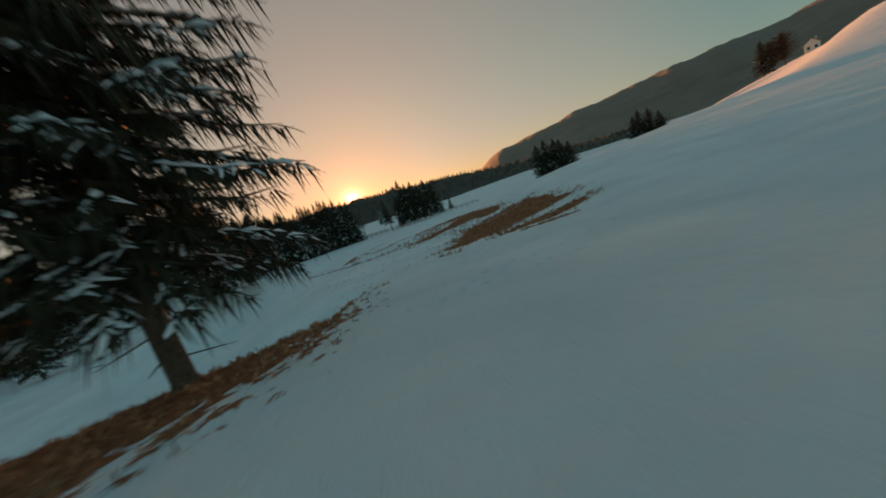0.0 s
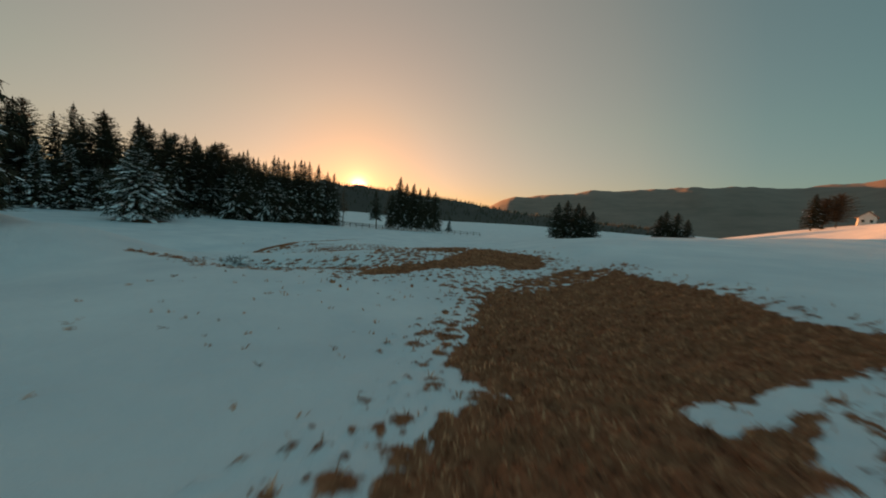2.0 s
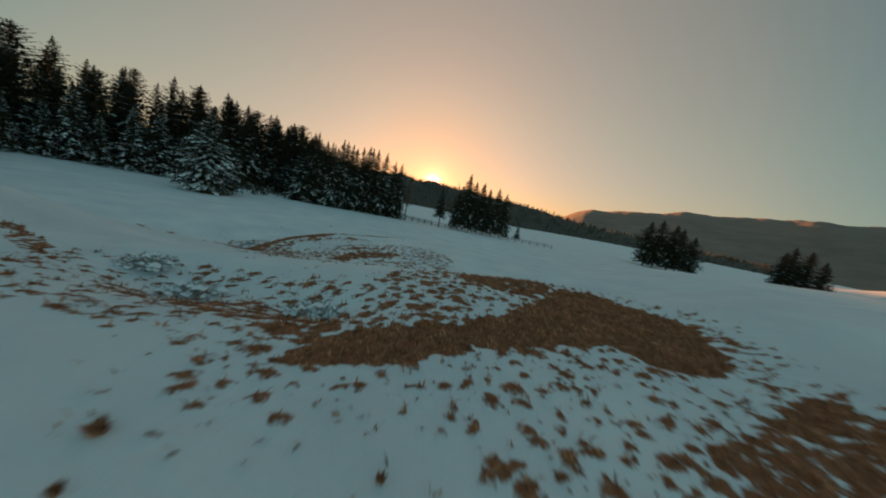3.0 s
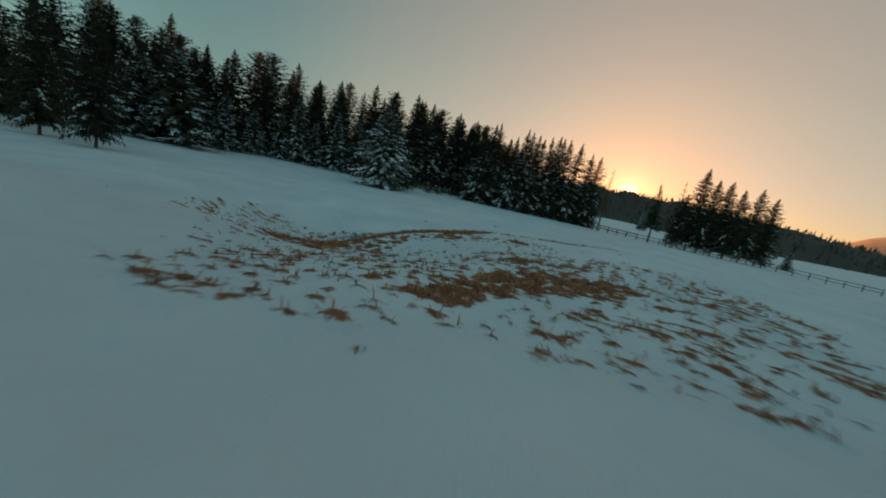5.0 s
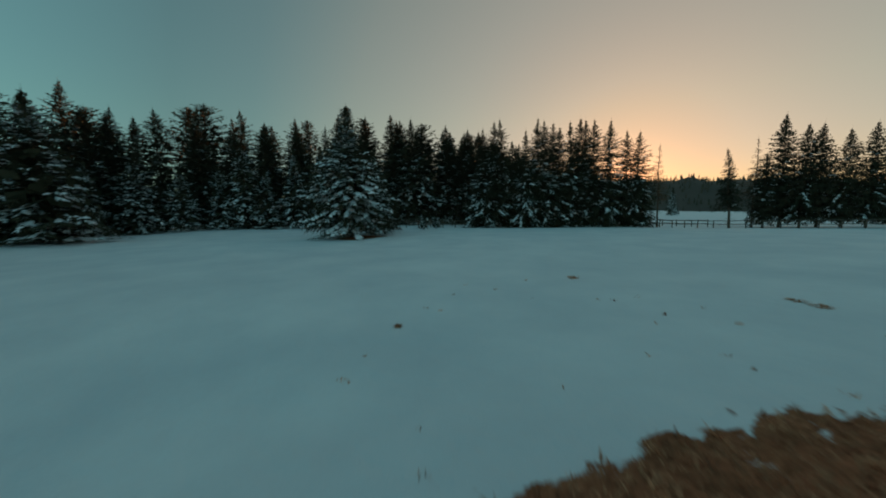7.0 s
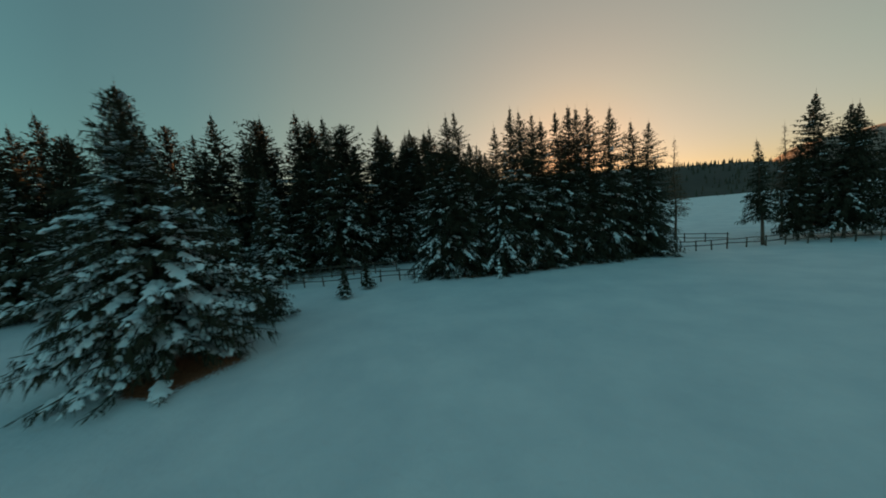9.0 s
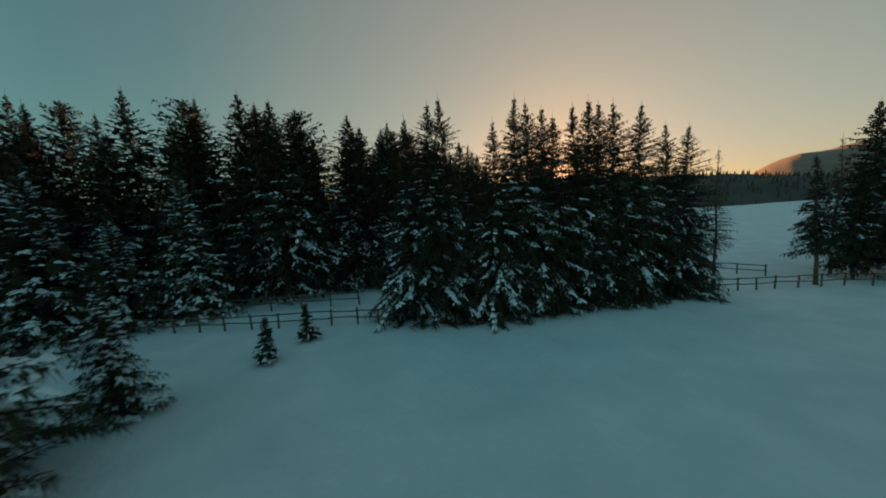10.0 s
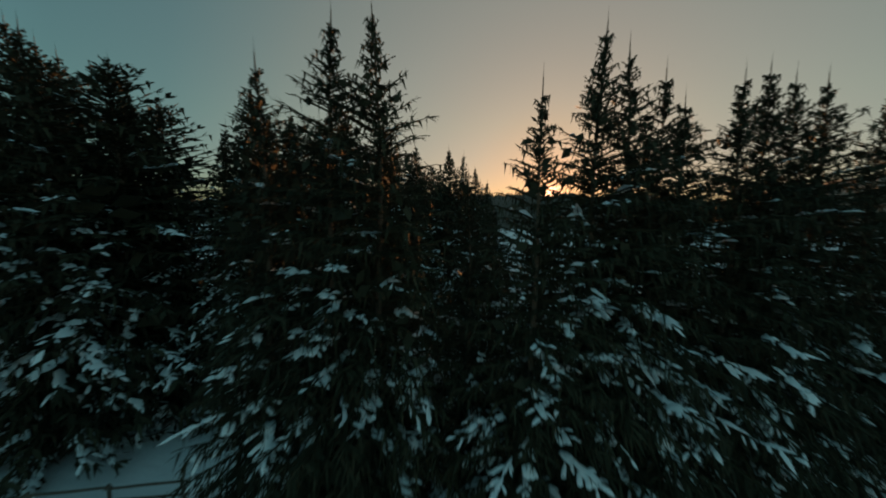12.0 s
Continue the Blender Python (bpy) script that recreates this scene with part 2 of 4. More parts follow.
def land(x, y):
    """Height of the bare ground."""
    z = 0.95 - 1.35 * step((y - 106) / 8.0) * step((x + 60) / 15) + 0.7 * step((-58 - x) / 5.0)
    z = z - 3.0 * step((y - 230) / 60) * step((60 - x) / 30)
    # lower terrace with its rim
    rim = np.interp(y, [p[1] for p in CREST], [p[0] for p in CREST])
    d2 = (x - rim) * 0.85 - 0.25
    z = z + (0.70 + 0.15 * np.exp(-0.5 * ((d2 - 1.0) / 1.0) ** 2) + 0.42 * step((x + 8.8) / 0.7)) * step(d2 / 0.35) * step((59 - y) / 1.0)
    # the plateau from which the flight starts
    top = 3.45 + 0.088 * soft(24 - y, 2.0) + 0.028 * soft(17 - y, 2.0) + 0.07 * soft(x - 8, 3.0) * step((60 - x) / 10) + 0.5 * hump(x, y, 5.5, 38.0, 5, 2.6) + 0.25 * hump(x, y, 0.5, 34.5, 4, 2.2) + 0.95 * step((x - 10.0) / 0.9) * step((y - 19.5) / 2.0)
    north = step(-(-0.45 * (x + 2) + 0.89 * (y - 38.8)) / 1.6)
    steep = step((15.5 - y) / 1.5)
    edge = np.interp(y, [p[1] for p in LIP], [p[0] for p in LIP])
    west = steep * step((x - edge + 1.5) / 0.55) + (1 - steep) * step((x + 10.5) / 2.0)
    p = np.maximum(north, step((x - 14) / 3) * step((75 - y) / 10)) * west
    z = z * (1 - p) + top * p
    # the sunlit slope
    far, u = np.hypot(x, y), 0.788 * x - 0.616 * y
    t = np.clip((far - 60) / 125.0, 0, 1)
    z = z + t * t * (3 - 2 * t) * step((420 - far) / 60.0) * (4.8 * step((u + 5) / 4.0) + 0.31 * soft(u, 6.0) - 0.29 * soft(u - 36, 5.0))
    z = z + 3.9 * hump(x, y, -18.9, 29.8, 5.0, 3.6, 0.6)
    # hollows and waves
    z = z - 0.7 * hump(x, y, -13.6, 43.4, 2.6, 2.0) - 0.9 * hump(x, y, -20.5, 46.3, 3.6, 4.5) - 0.7 * hump(x, y, -4.8, 31.6, 1.8, 1.3) - 0.4 * hump(x, y, -1.3, 31.4, 0.8, 0.7)
    z = z + 0.35 * (rough_field(x, y, 0.09, 5) - 0.5) + 0.10 * (rough_field(x, y, 0.45, 9) - 0.5)
    return z


def blob(x, y, cx, cy, rx, ry, turn=0.0, most=0.6, gain=1.0):
    """Above 0 inside an ellipse, below 0 outside, and nowhere over its most."""
    c, q = math.cos(turn), math.sin(turn)
    u, v = (x - cx) * c + (y - cy) * q, -(x - cx) * q + (y - cy) * c
    return np.minimum(gain * (1 - np.hypot(u / rx, v / ry)), most)


def band(x, y, pts, wide, most=0.6):
    return np.maximum.reduce([np.minimum(1 - along(x, y, *a, *b) / wide, most) for a, b in zip(pts, pts[1:])])


def cells(x, y, size, seed):
    """Distance to the nearest of scattered points, in units of their spacing."""
    u, v = x / size, y / size
    iu, iv = np.floor(u).astype(np.int64), np.floor(v).astype(np.int64)
    best = np.full(np.shape(x), 9.0)
    for i in (-1, 0, 1):
        for j in (-1, 0, 1):
            a, b = iu + i, iv + j
            px, py = a + 0.1 + 0.8 * hashed(a, b, seed), b + 0.1 + 0.8 * hashed(a, b, seed + 7)
            grow = 0.6 + 0.9 * hashed(a, b, seed + 13)
            best = np.minimum(best, np.hypot(u - px, v - py) / grow)
    return best


def tussocks(x, y):
    wx, wy = x + 0.25 * (rough_field(x, y, 2.2, 41, 2) - 0.5), y + 0.25 * (rough_field(x, y, 2.2, 47, 2) - 0.5)
    return np.minimum(cells(wx, wy, 0.42, 61), 0.12 + cells(wx, wy, 0.23, 67))


def patch(x, y, pts, wide, most):
    """Above 0 inside a closed outline, below 0 outside, by the distance from it in units of wide."""
    inside, near = np.zeros(np.shape(x), dtype=bool), np.full(np.shape(x), 99.0)
    for (ax, ay), (bx, by) in zip(pts, pts[1:] + pts[:1]):
        near = np.minimum(near, along(x, y, ax, ay, bx, by))
        if ay != by:
            inside ^= ((ay > y) != (by > y)) & (x < (bx - ax) * (y - ay) / (by - ay) + ax)
    return np.minimum(np.where(inside, near, -near) / wide, most)


# snow-free turf: the ridge, the slope below it, the second knoll and the lower terrace
RIDGE = [(2.2, 18.8), (2.7, 20.1), (3.5, 20.8), (2.9, 21.7), (3.3, 23.1), (3.6, 24.4), (3.8, 26.0), (4.5, 28.3), (6.2, 30.4), (8.7, 32.4), (10.1, 31.4), (10.5, 28.8), (10.8, 26.0), (10.3, 24.2), (11.0, 22.0), (8.2, 21.6), (6.8, 20.2), (5.0, 18.6), (3.6, 17.8)]
SLOPE = [(5.7, 17.9), (7.6, 19.6), (9.0, 19.8), (10.6, 19.5), (10.1, 18.2), (7.8, 17.1), (6.4, 17.2), (5.2, 16.7)]
KNOLL = [(-0.4, 28.6), (0.0, 30.4), (0.8, 31.3), (1.9, 31.9), (1.9, 32.4), (2.8, 33.2), (3.8, 35.4), (4.4, 37.2), (5.7, 37.5), (6.9, 36.6), (8.3, 36.0), (8.0, 33.6), (7.2, 32.5), (5.8, 32.4), (5.4, 33.0), (2.9, 31.4), (1.2, 29.6)]
BROW = [(-6.5, 2.2), (-3.9, 5.2), (-2.2, 6.6), (-1.3, 7.9), (-0.4, 9.4), (-0.5, 8.2), (-0.45, 7.3), (-0.15, 6.3), (-0.5, 5.0), (-1.2, 3.6), (-4.0, 1.2)]
FRINGE = [(-0.4, 9.8), (-0.1, 9.0), (0.15, 8.0), (0.3, 6.6), (0.25, 5.4), (0.1, 4.4), (-0.2, 3.3), (-0.8, 2.4), (-2.0, 2.6), (-0.5, 5.4), (-0.8, 7.6)]
FLANK = [(-6.6, 40.4), (-6.9, 42.4), (-7.1, 44.0), (-6.8, 45.2), (-6.2, 46.0), (-5.0, 47.0), (-4.4, 46.6), (-4.7, 45.0), (-5.5, 44.4), (-5.7, 43.0), (-5.7, 41.0)]


def thaw(x, y):
    """How far the snow has gone, from -0.3 (closed) over 0 (tussocks show) to 0.6 (turf alone)."""
    fields = [
        patch(x, y, RIDGE, 1.0, 0.42), patch(x, y, RIDGE, 6.0, -0.075),
        patch(x, y, SLOPE, 1.8, 0.2), patch(x, y, SLOPE, 6.0, -0.08),
        blob(x, y, 7.4, 15.8, 1.6, 0.4, 0.1, 0.2),
        blob(x, y, 5.2, 29.9, 2.8, 2.2, 0.5, -0.07, 1.5),
        patch(x, y, KNOLL, 0.9, 0.4), patch(x, y, KNOLL, 9.0, -0.08),
        blob(x, y, 2.6, 36.6, 1.5, 2.0, -0.4, 0.1),
        blob(x, y, 2.2, 34.6, 2.8, 3.4, -0.4, -0.02, 1.6),
    ]
    fields += [
        band(x, y, [(-3.1, 30.4), (-1.6, 30.2), (-0.6, 29.9)], 0.6, 0.02),
        band(x, y, [(-2.6, 31.4), (-0.8, 31.1)], 0.4, -0.02),
        band(x, y, [(-10.9, 31.4), (-7.4, 30.4), (-6.2, 30.5), (-3.6, 30.3)], 0.3, -0.01),
        blob(x, y, -3.2, 30.8, 4.2, 2.2, 0.0, -0.07),
        blob(x, y, 2.7, 15.8, 0.5, 0.75, 0.4, -0.10),
        blob(x, y, 2.45, 16.4, 0.3, 0.25, 0.4, -0.05),
        blob(x, y, 2.9, 15.4, 0.25, 0.3, 0.4, -0.04),
        patch(x, y, FLANK, 1.2, 0.07), patch(x, y, FLANK, 5.0, -0.09),
        blob(x, y, -7.9, 46.4, 0.8, 0.45, 0.7, 0.05),
        blob(x, y, -7.6, 46.8, 2.2, 1.4, 0.7, -0.06),
    ]
    fields += [
        blob(x, y, -7.6, 41.0, 2.2, 3.0, 0.3, -0.08, 1.6),
        blob(x, y, -9.6, 42.4, 4.2, 3.2, 0.0, -0.13, 1.5),
        blob(x, y, -9.5, 47.0, 3.0, 3.5, 0.0, -0.15, 1.5),
        blob(x, y, -4.4, 46.4, 3.0, 5.0, 0.0, -0.09),
        blob(x, y, -12.0, 42.9, 1.9, 0.8, 0.6, -0.04),
        band(x, y, [(-13.0, 42.2), (-14.4, 44.6), (-14.5, 46.6)], 1.0, 0.07),
        band(x, y, [(-14.5, 46.6), (-14.3, 48.2), (-13.7, 50.0), (-13.6, 51.4)], 1.2, 0.2),
        band(x, y, [(-12.6, 43.4), (-13.5, 45.6), (-13.3, 47.2)], 1.2, -0.01),
        band(x, y, [(-14.7, 49.6), (-14.5, 51.3), (-13.7, 52.9), (-12.6, 54.4), (-11.0, 55.8), (-8.9, 57.5)], 1.15, 0.2),
        blob(x, y, -12.3, 48.4, 0.45, 0.8, 0.3, 0.03),
        blob(x, y, -12.2, 48.6, 1.3, 2.0, 0.3, -0.10),
        blob(x, y, -10.8, 51.7, 0.55, 0.5, 0.7, 0.25),
        blob(x, y, -11.0, 51.4, 1.7, 2.2, 0.6, -0.14),
    ]
    fields += [
        blob(x, y, -16.4, 46.0, 1.6, 2.6, 0.2, -0.07),
        blob(x, y, -19.6, 42.4, 4.6, 2.4, -0.35, -0.10, 1.5),
        blob(x, y, -16.9, 41.4, 1.6, 0.9, -0.3, -0.03),
        patch(x, y, FRINGE, 1.0, 0.03), patch(x, y, FRINGE, 6.0, -0.06), patch(x, y, BROW, 0.45, 0.4), patch(x, y, BROW, 6.0, -0.09),
        band(x, y, LIP[3:], 0.16, -0.02),
        blob(x, y, -43.6, 67.7, 2.7, 2.3, 0.0, 0.3),
        band(x, y, [(-43.4, 88.6), (-40.7, 90.2), (-35.6, 95.1), (-29.5, 101.2)], 1.2, 0.35),
    ]
    # pockets of snow left in the turf
    holes = np.maximum.reduce([blob(x, y, 6.2, 20.6, 1.0, 0.4, 0.3), blob(x, y, 7.4, 21.1, 0.9, 0.35, 0.5), blob(x, y, 6.9, 20.1, 0.8, 0.25, 0.5),
                               np.minimum(band(x, y, [(4.6, 28.9), (7.2, 30.7), (10.2, 32.4)], 1.5), 0.15)])
    return np.minimum(np.maximum.reduce(fields), 0.22 - 1.0 * np.maximum(holes, -0.4))


def bare(x, y):
    """Where the snow has gone: above 0.5 the turf shows."""
    f = thaw(x, y) + 0.2 * (rough_field(x, y, 0.9, 21, 3) - 0.5)
    return np.clip(0.5 + 1.3 * (0.36 + 1.7 * f - tussocks(x, y)), 0, 1)


def trail(pts, stride, seed, big=1.0):
    """Footprints along a line: left and right by turns."""
    rnd, out, side = random.Random(seed), [], 1
    for (ax, ay), (bx, by) in zip(pts, pts[1:]):
        n = max(1, int(math.hypot(bx - ax, by - ay) / stride))
        nx, ny = -(by - ay), bx - ax
        ln = math.hypot(nx, ny)
        for k in range(n):
            t = (k + rnd.uniform(-0.15, 0.15)) / n
            side = -side
            o = side * 0.13 + rnd.uniform(-0.06, 0.06)
            out.append((ax + (bx - ax) * t + nx / ln * o, ay + (by - ay) * t + ny / ln * o, math.atan2(by - ay, bx - ax) + rnd.uniform(-0.3, 0.3), rnd.uniform(0.10, 0.22), big))
    return out


PRINTS = (trail([(2.0, 6.7), (2.55, 7.06), (3.15, 7.35), (3.88, 7.65), (5.54, 8.49), (8.5, 9.8)], 0.36, 1, 0.72) + trail([(2.6, 6.6), (3.4, 6.77), (4.3, 6.9), (5.6, 7.3)], 0.40, 11, 0.72) + trail([(-0.6, 9.3), (0.1, 10.5), (0.7, 11.3), (2.0, 12.3), (3.0, 13.1)], 0.42, 2)
          + trail([(2.2, 12.0), (2.9, 12.8), (3.9, 13.6), (5.0, 14.0), (6.5, 14.9), (8.5, 16.3)], 0.36, 3) + trail([(2.6, 12.3), (3.8, 13.1), (4.8, 13.7), (6.3, 14.6)], 0.45, 4)
          + trail([(0.6, 13.2), (1.3, 12.7), (2.1, 12.9), (4.0, 12.5), (4.8, 12.6), (6.3, 11.9)], 0.5, 5) + trail([(3.0, 10.6), (2.7, 11.1), (3.3, 11.6), (4.3, 12.3)], 0.36, 7)
          + trail([(0.2, 14.2), (1.0, 15.6), (2.0, 16.9)], 0.5, 8) + trail([(-1.0, 16.5), (1.2, 15.0), (3.6, 14.6)], 0.7, 9)
          + trail([(-12.5, 36.0), (-9.5, 34.2), (-7.4, 31.0)], 0.6, 6))


def hummock(x, y, b):
    return 0.22 * np.clip(0.6 - tussocks(x, y), 0, 0.5) * step((b - 0.45) / 0.05)


def surface(x, y):
    """Height of what lies on top: snow, or turf where it is bare."""
    b = bare(x, y)
    return land(x, y) + 0.07 * (1 - step((b - 0.5) / 0.06)) + hummock(x, y, b)


def surface_at(x, y):
    return float(surface(np.array([float(x)]), np.array([float(y)]))[0])


def lines(lo, hi, pitch, reach, grow=1.13, fine=(0, 0)):
    mid = list(np.arange(lo, fine[0], pitch)) + list(np.arange(fine[0], fine[1], 0.062)) + list(np.arange(fine[1], hi, pitch))
    up, down, s = [], [], pitch
    while (up[-1] if up else hi) < reach:
        s = min(s * grow, 220)
        up.append((up[-1] if up else mid[-1]) + s)
        down.append((down[-1] if down else mid[0]) - s)
    return np.array(down[::-1] + mid + up)


def halved(s, lo, hi):
    """Twice as many lines between lo and hi."""
    mid = (s[1:] + s[:-1]) / 2
    return np.sort(np.concatenate([s, mid[(mid > lo) & (mid < hi)]]))


def make_ground():
    xs, ys = lines(-17.5, 13.0, 0.185, 3000, fine=(-0.8, 6.6)), lines(2.0, 58.0, 0.185, 3000, fine=(6.4, 15.2))
    xs, ys = halved(halved(xs, 1.8, 4.9), -14.6, -4.6), halved(halved(ys, 6.45, 8.3), 18.0, 50.0)
    x, y = np.meshgrid(xs, ys)
    b = bare(x, y)
    z = land(x, y) + 0.07 * (1 - step((b - 0.5) / 0.06)) + hummock(x, y, b)
    for px, py, turn, deep, big in PRINTS:
        i, j = np.searchsorted(xs, (px - 1, px + 1)), np.searchsorted(ys, (py - 1, py + 1))
        w = (slice(*j), slice(*i))
        # turf colour in deeper prints: bared ground, and painted shade of the hollow
        if deep > 0.13:
            b[w] = np.maximum(b[w], 0.68 * hump(x[w], y[w], px, py, 0.1 * big, 0.065 * big, turn))
        z[w] = z[w] - deep * big * hump(x[w], y[w], px, py, 0.075 * big, 0.048 * big, turn) + 0.08 * deep * big * hump(x[w], y[w], px, py, 0.15 * big, 0.11 * big, turn)
    nx, ny = len(xs), len(ys)
    me = bpy.data.meshes.new("ground")
    me.vertices.add(nx * ny)
    me.vertices.foreach_set("co", np.stack([x, y, z], -1).astype(np.float32).ravel())
    q = np.arange((nx - 1) * (ny - 1))
    a = (q // (nx - 1)) * nx + q % (nx - 1)
    quads = np.stack([a, a + 1, a + 1 + nx, a + nx], -1).astype(np.int32)
    me.loops.add(quads.size)
    me.polygons.add(len(quads))
    me.polygons.foreach_set("loop_start", (np.arange(len(quads)) * 4).astype(np.int32))
    me.loops.foreach_set("vertex_index", quads.ravel())
    me.update(calc_edges=True)
    me.polygons.foreach_set("use_smooth", np.ones(len(quads), dtype=bool))
    me.attributes.new("bare", "FLOAT", "POINT").data.foreach_set("value", b.astype(np.float32).ravel())
    me.materials.append(GROUND)
    return tagged(new("ground", me), "snow-covered meadow with patches of dry brown turf", "ground", kind="structure")


make_ground()


# ---------------------------------------------------------------- hills and distance
def make_hill(name, label, profile, foot, ridge, seed, lump, woods=0):
    """A long hill seen round part of the horizon: profile gives the crest's elevation by bearing, in degrees."""
    rnd = random.Random(seed)
    az0, az1 = profile[0][0], profile[-1][0]
    n, rows = int((az1 - az0) * 4), 14
    az = np.linspace(az0, az1, n)
    el = np.interp(az, [p[0] for p in profile], [p[1] for p in profile])
    v, f = [], []
    for k in range(rows + 4):
        t = k / rows
        r = foot + (ridge - foot) * t
        up = math.sin(min(t, 1) * math.pi / 2) ** 1.3 if t <= 1 else 1 - 0.25 * (t - 1) * rows
        for a, e in zip(az, el):
            wob = 1 + lump * (noise.fractal((a * 0.35, t * 3, seed), 1.0, 2.0, 4)) * (0.3 + min(t, 1))
            top = 5 + ridge * math.tan(radians(e))
            rr = r * (1 + 0.06 * noise.noise((a * 0.12, seed, t * 2)))
            v.append((rr * math.sin(radians(a)), rr * math.cos(radians(a)), -12 + (top + 12) * up * (wob if t < 0.98 else 1 + (wob - 1) * 0.25)))
    for k in range(rows + 3):
        for i in range(n - 1):
            a = k * n + i
            f.append((a, a + 1, a + n + 1, a + n))
    ob = tagged(new(name, mesh(name, v, f, DARKHILL if woods else HAZED_HILL, True)), label, "hill", kind="structure")
    if woods:
        bd = Build()
        for _ in range(woods):
            i, k = rnd.randrange(n), min(rows, int(rows * rnd.random() ** 0.6) + 1)
            p = Vector(v[k * n + i]) + Vector((rnd.uniform(-9, 9), rnd.uniform(-9, 9), -1.0))
            h = rnd.uniform(3.5, 7)
            r = h * rnd.uniform(0.16, 0.24)
            for lo, hi, w in ((0.0, 0.62, 1.0), (0.38, 1.0, 0.62)):
                s0 = rnd.random() * 6
                ring = [p + Vector((r * w * math.cos(s0 + s * 1.2566), r * w * math.sin(s0 + s * 1.2566), h * lo)) for s in range(5)]
                tip = p + Vector((0, 0, h * hi))
                for s in range(5):
                    bd.face(ring[s], ring[(s + 1) % 5], tip)
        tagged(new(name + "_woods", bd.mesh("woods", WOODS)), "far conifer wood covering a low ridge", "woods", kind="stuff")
    return ob


make_hill("hill_near", "dark wooded ridge beyond the snowy fields", [(-75, 1.4), (-45, 2.2), (-26, 2.95), (-19, 3.0), (-16, 2.92), (-13, 2.92), (-9, 2.85), (-4, 2.4), (1, 2.0), (4, 1.7), (8, 1.35), (12, 0.9), (22, 0.4), (34, 0.1)], 300, 620, 3, 0.10, 2600)
make_hill("hill_far", "long bare mountain ridge, evening haze painted into its colour", [(-2, 0.6), (6.0, 1.1), (7.5, 1.6), (9.2, 2.6), (10.5, 3.2), (11.5, 3.45), (13, 3.4), (15, 3.75), (18, 4.15), (20.5, 4.35), (23, 4.9), (27, 4.95), (31, 5.3), (35, 5.6), (39, 5.75), (42, 6.1), (46, 6.2), (49, 6.3), (56, 6.6), (65, 7.0), (80, 6.0), (100, 4.0)], 900, 2300, 8, 0.035)
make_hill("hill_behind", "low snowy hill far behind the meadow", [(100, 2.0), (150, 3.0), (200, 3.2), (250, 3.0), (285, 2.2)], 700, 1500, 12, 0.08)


# ---------------------------------------------------------------- trees
def quick_mesh(name, quads, tris, material, smooth=False):
    """A mesh from stacks of loose quads (n, 4, 3) and triangles (n, 3, 3)."""
    me = bpy.data.meshes.new(name)
    nq, nt = len(quads), len(tris)
    co = np.concatenate([quads.reshape(-1, 3), tris.reshape(-1, 3)]).astype(np.float32)
    me.vertices.add(len(co))
    me.vertices.foreach_set("co", co.ravel())
    me.loops.add(len(co))
    me.loops.foreach_set("vertex_index", np.arange(len(co), dtype=np.int32))
    me.polygons.add(nq + nt)
    me.polygons.foreach_set("loop_start", np.concatenate([np.arange(nq) * 4, nq * 4 + np.arange(nt) * 3]).astype(np.int32))
    me.materials.append(material)
    if smooth:
        me.polygons.foreach_set("use_smooth", np.ones(nq + nt, dtype=bool))
    me.update(calc_edges=True)
    return me


def pat_mesh(name, centres, fore, side, tall, sides, rnd):
    """Pats of snow: each a ragged ring with a raised crown, joined into one mesh."""
    n = len(centres)
    ang = np.arange(sides) * (2 * np.pi / sides)
    jag = rnd.uniform(0.6, 1.25, (n, sides))
    ring = centres[:, None] + fore[:, None] * (np.cos(ang) * jag)[..., None] + side[:, None] * (np.sin(ang) * jag)[..., None]
    ring[..., 2] -= tall[:, None] * rnd.uniform(0.2, 1.1, (n, sides))
    top = centres + np.stack([0 * tall, 0 * tall, tall], -1) + fore * rnd.uniform(-0.25, 0.25, (n, 1))
    v = np.concatenate([top[:, None], ring], 1).reshape(-1, 3)
    base = (np.arange(n) * (sides + 1))[:, None]
    k = np.arange(sides)
    f = np.stack([base + 0 * k, base + 1 + k, base + 1 + (k + 1) % sides], -1).reshape(-1, 3).astype(np.int32)
    me = bpy.data.meshes.new(name)
    me.vertices.add(len(v))
    me.vertices.foreach_set("co", v.astype(np.float32).ravel())
    me.loops.add(f.size)
    me.loops.foreach_set("vertex_index", f.ravel())
    me.polygons.add(len(f))
    me.polygons.foreach_set("loop_start", (np.arange(len(f)) * 3).astype(np.int32))
    me.materials.append(SNOW)
    me.polygons.foreach_set("use_smooth", np.ones(len(f), dtype=bool))
    me.update(calc_edges=True)
    return me


def unit(v):
    return v / np.maximum(np.linalg.norm(v, axis=-1, keepdims=True), 1e-6)


# crown radius by the share of the crown's height, counted from the tip downwards
CONE = [(0, 0.0), (0.05, 0.14), (0.15, 0.37), (0.3, 0.64), (0.5, 0.88), (0.75, 1.0), (1, 0.95)]
ROUND = [(0, 0.12), (0.05, 0.30), (0.12, 0.48), (0.25, 0.70), (0.45, 0.90), (0.7, 1.0), (1, 0.95)]
SPIRE = [(0, 0.0), (0.04, 0.07), (0.1, 0.20), (0.18, 0.32), (0.27, 0.42), (0.45, 0.52), (0.65, 0.74), (0.85, 0.92), (1, 0.82)]
SKIRT = [(0, 0.02), (0.05, 0.14), (0.16, 0.26), (0.27, 0.36), (0.38, 0.52), (0.5, 0.80), (0.8, 1.0), (1, 0.95)]
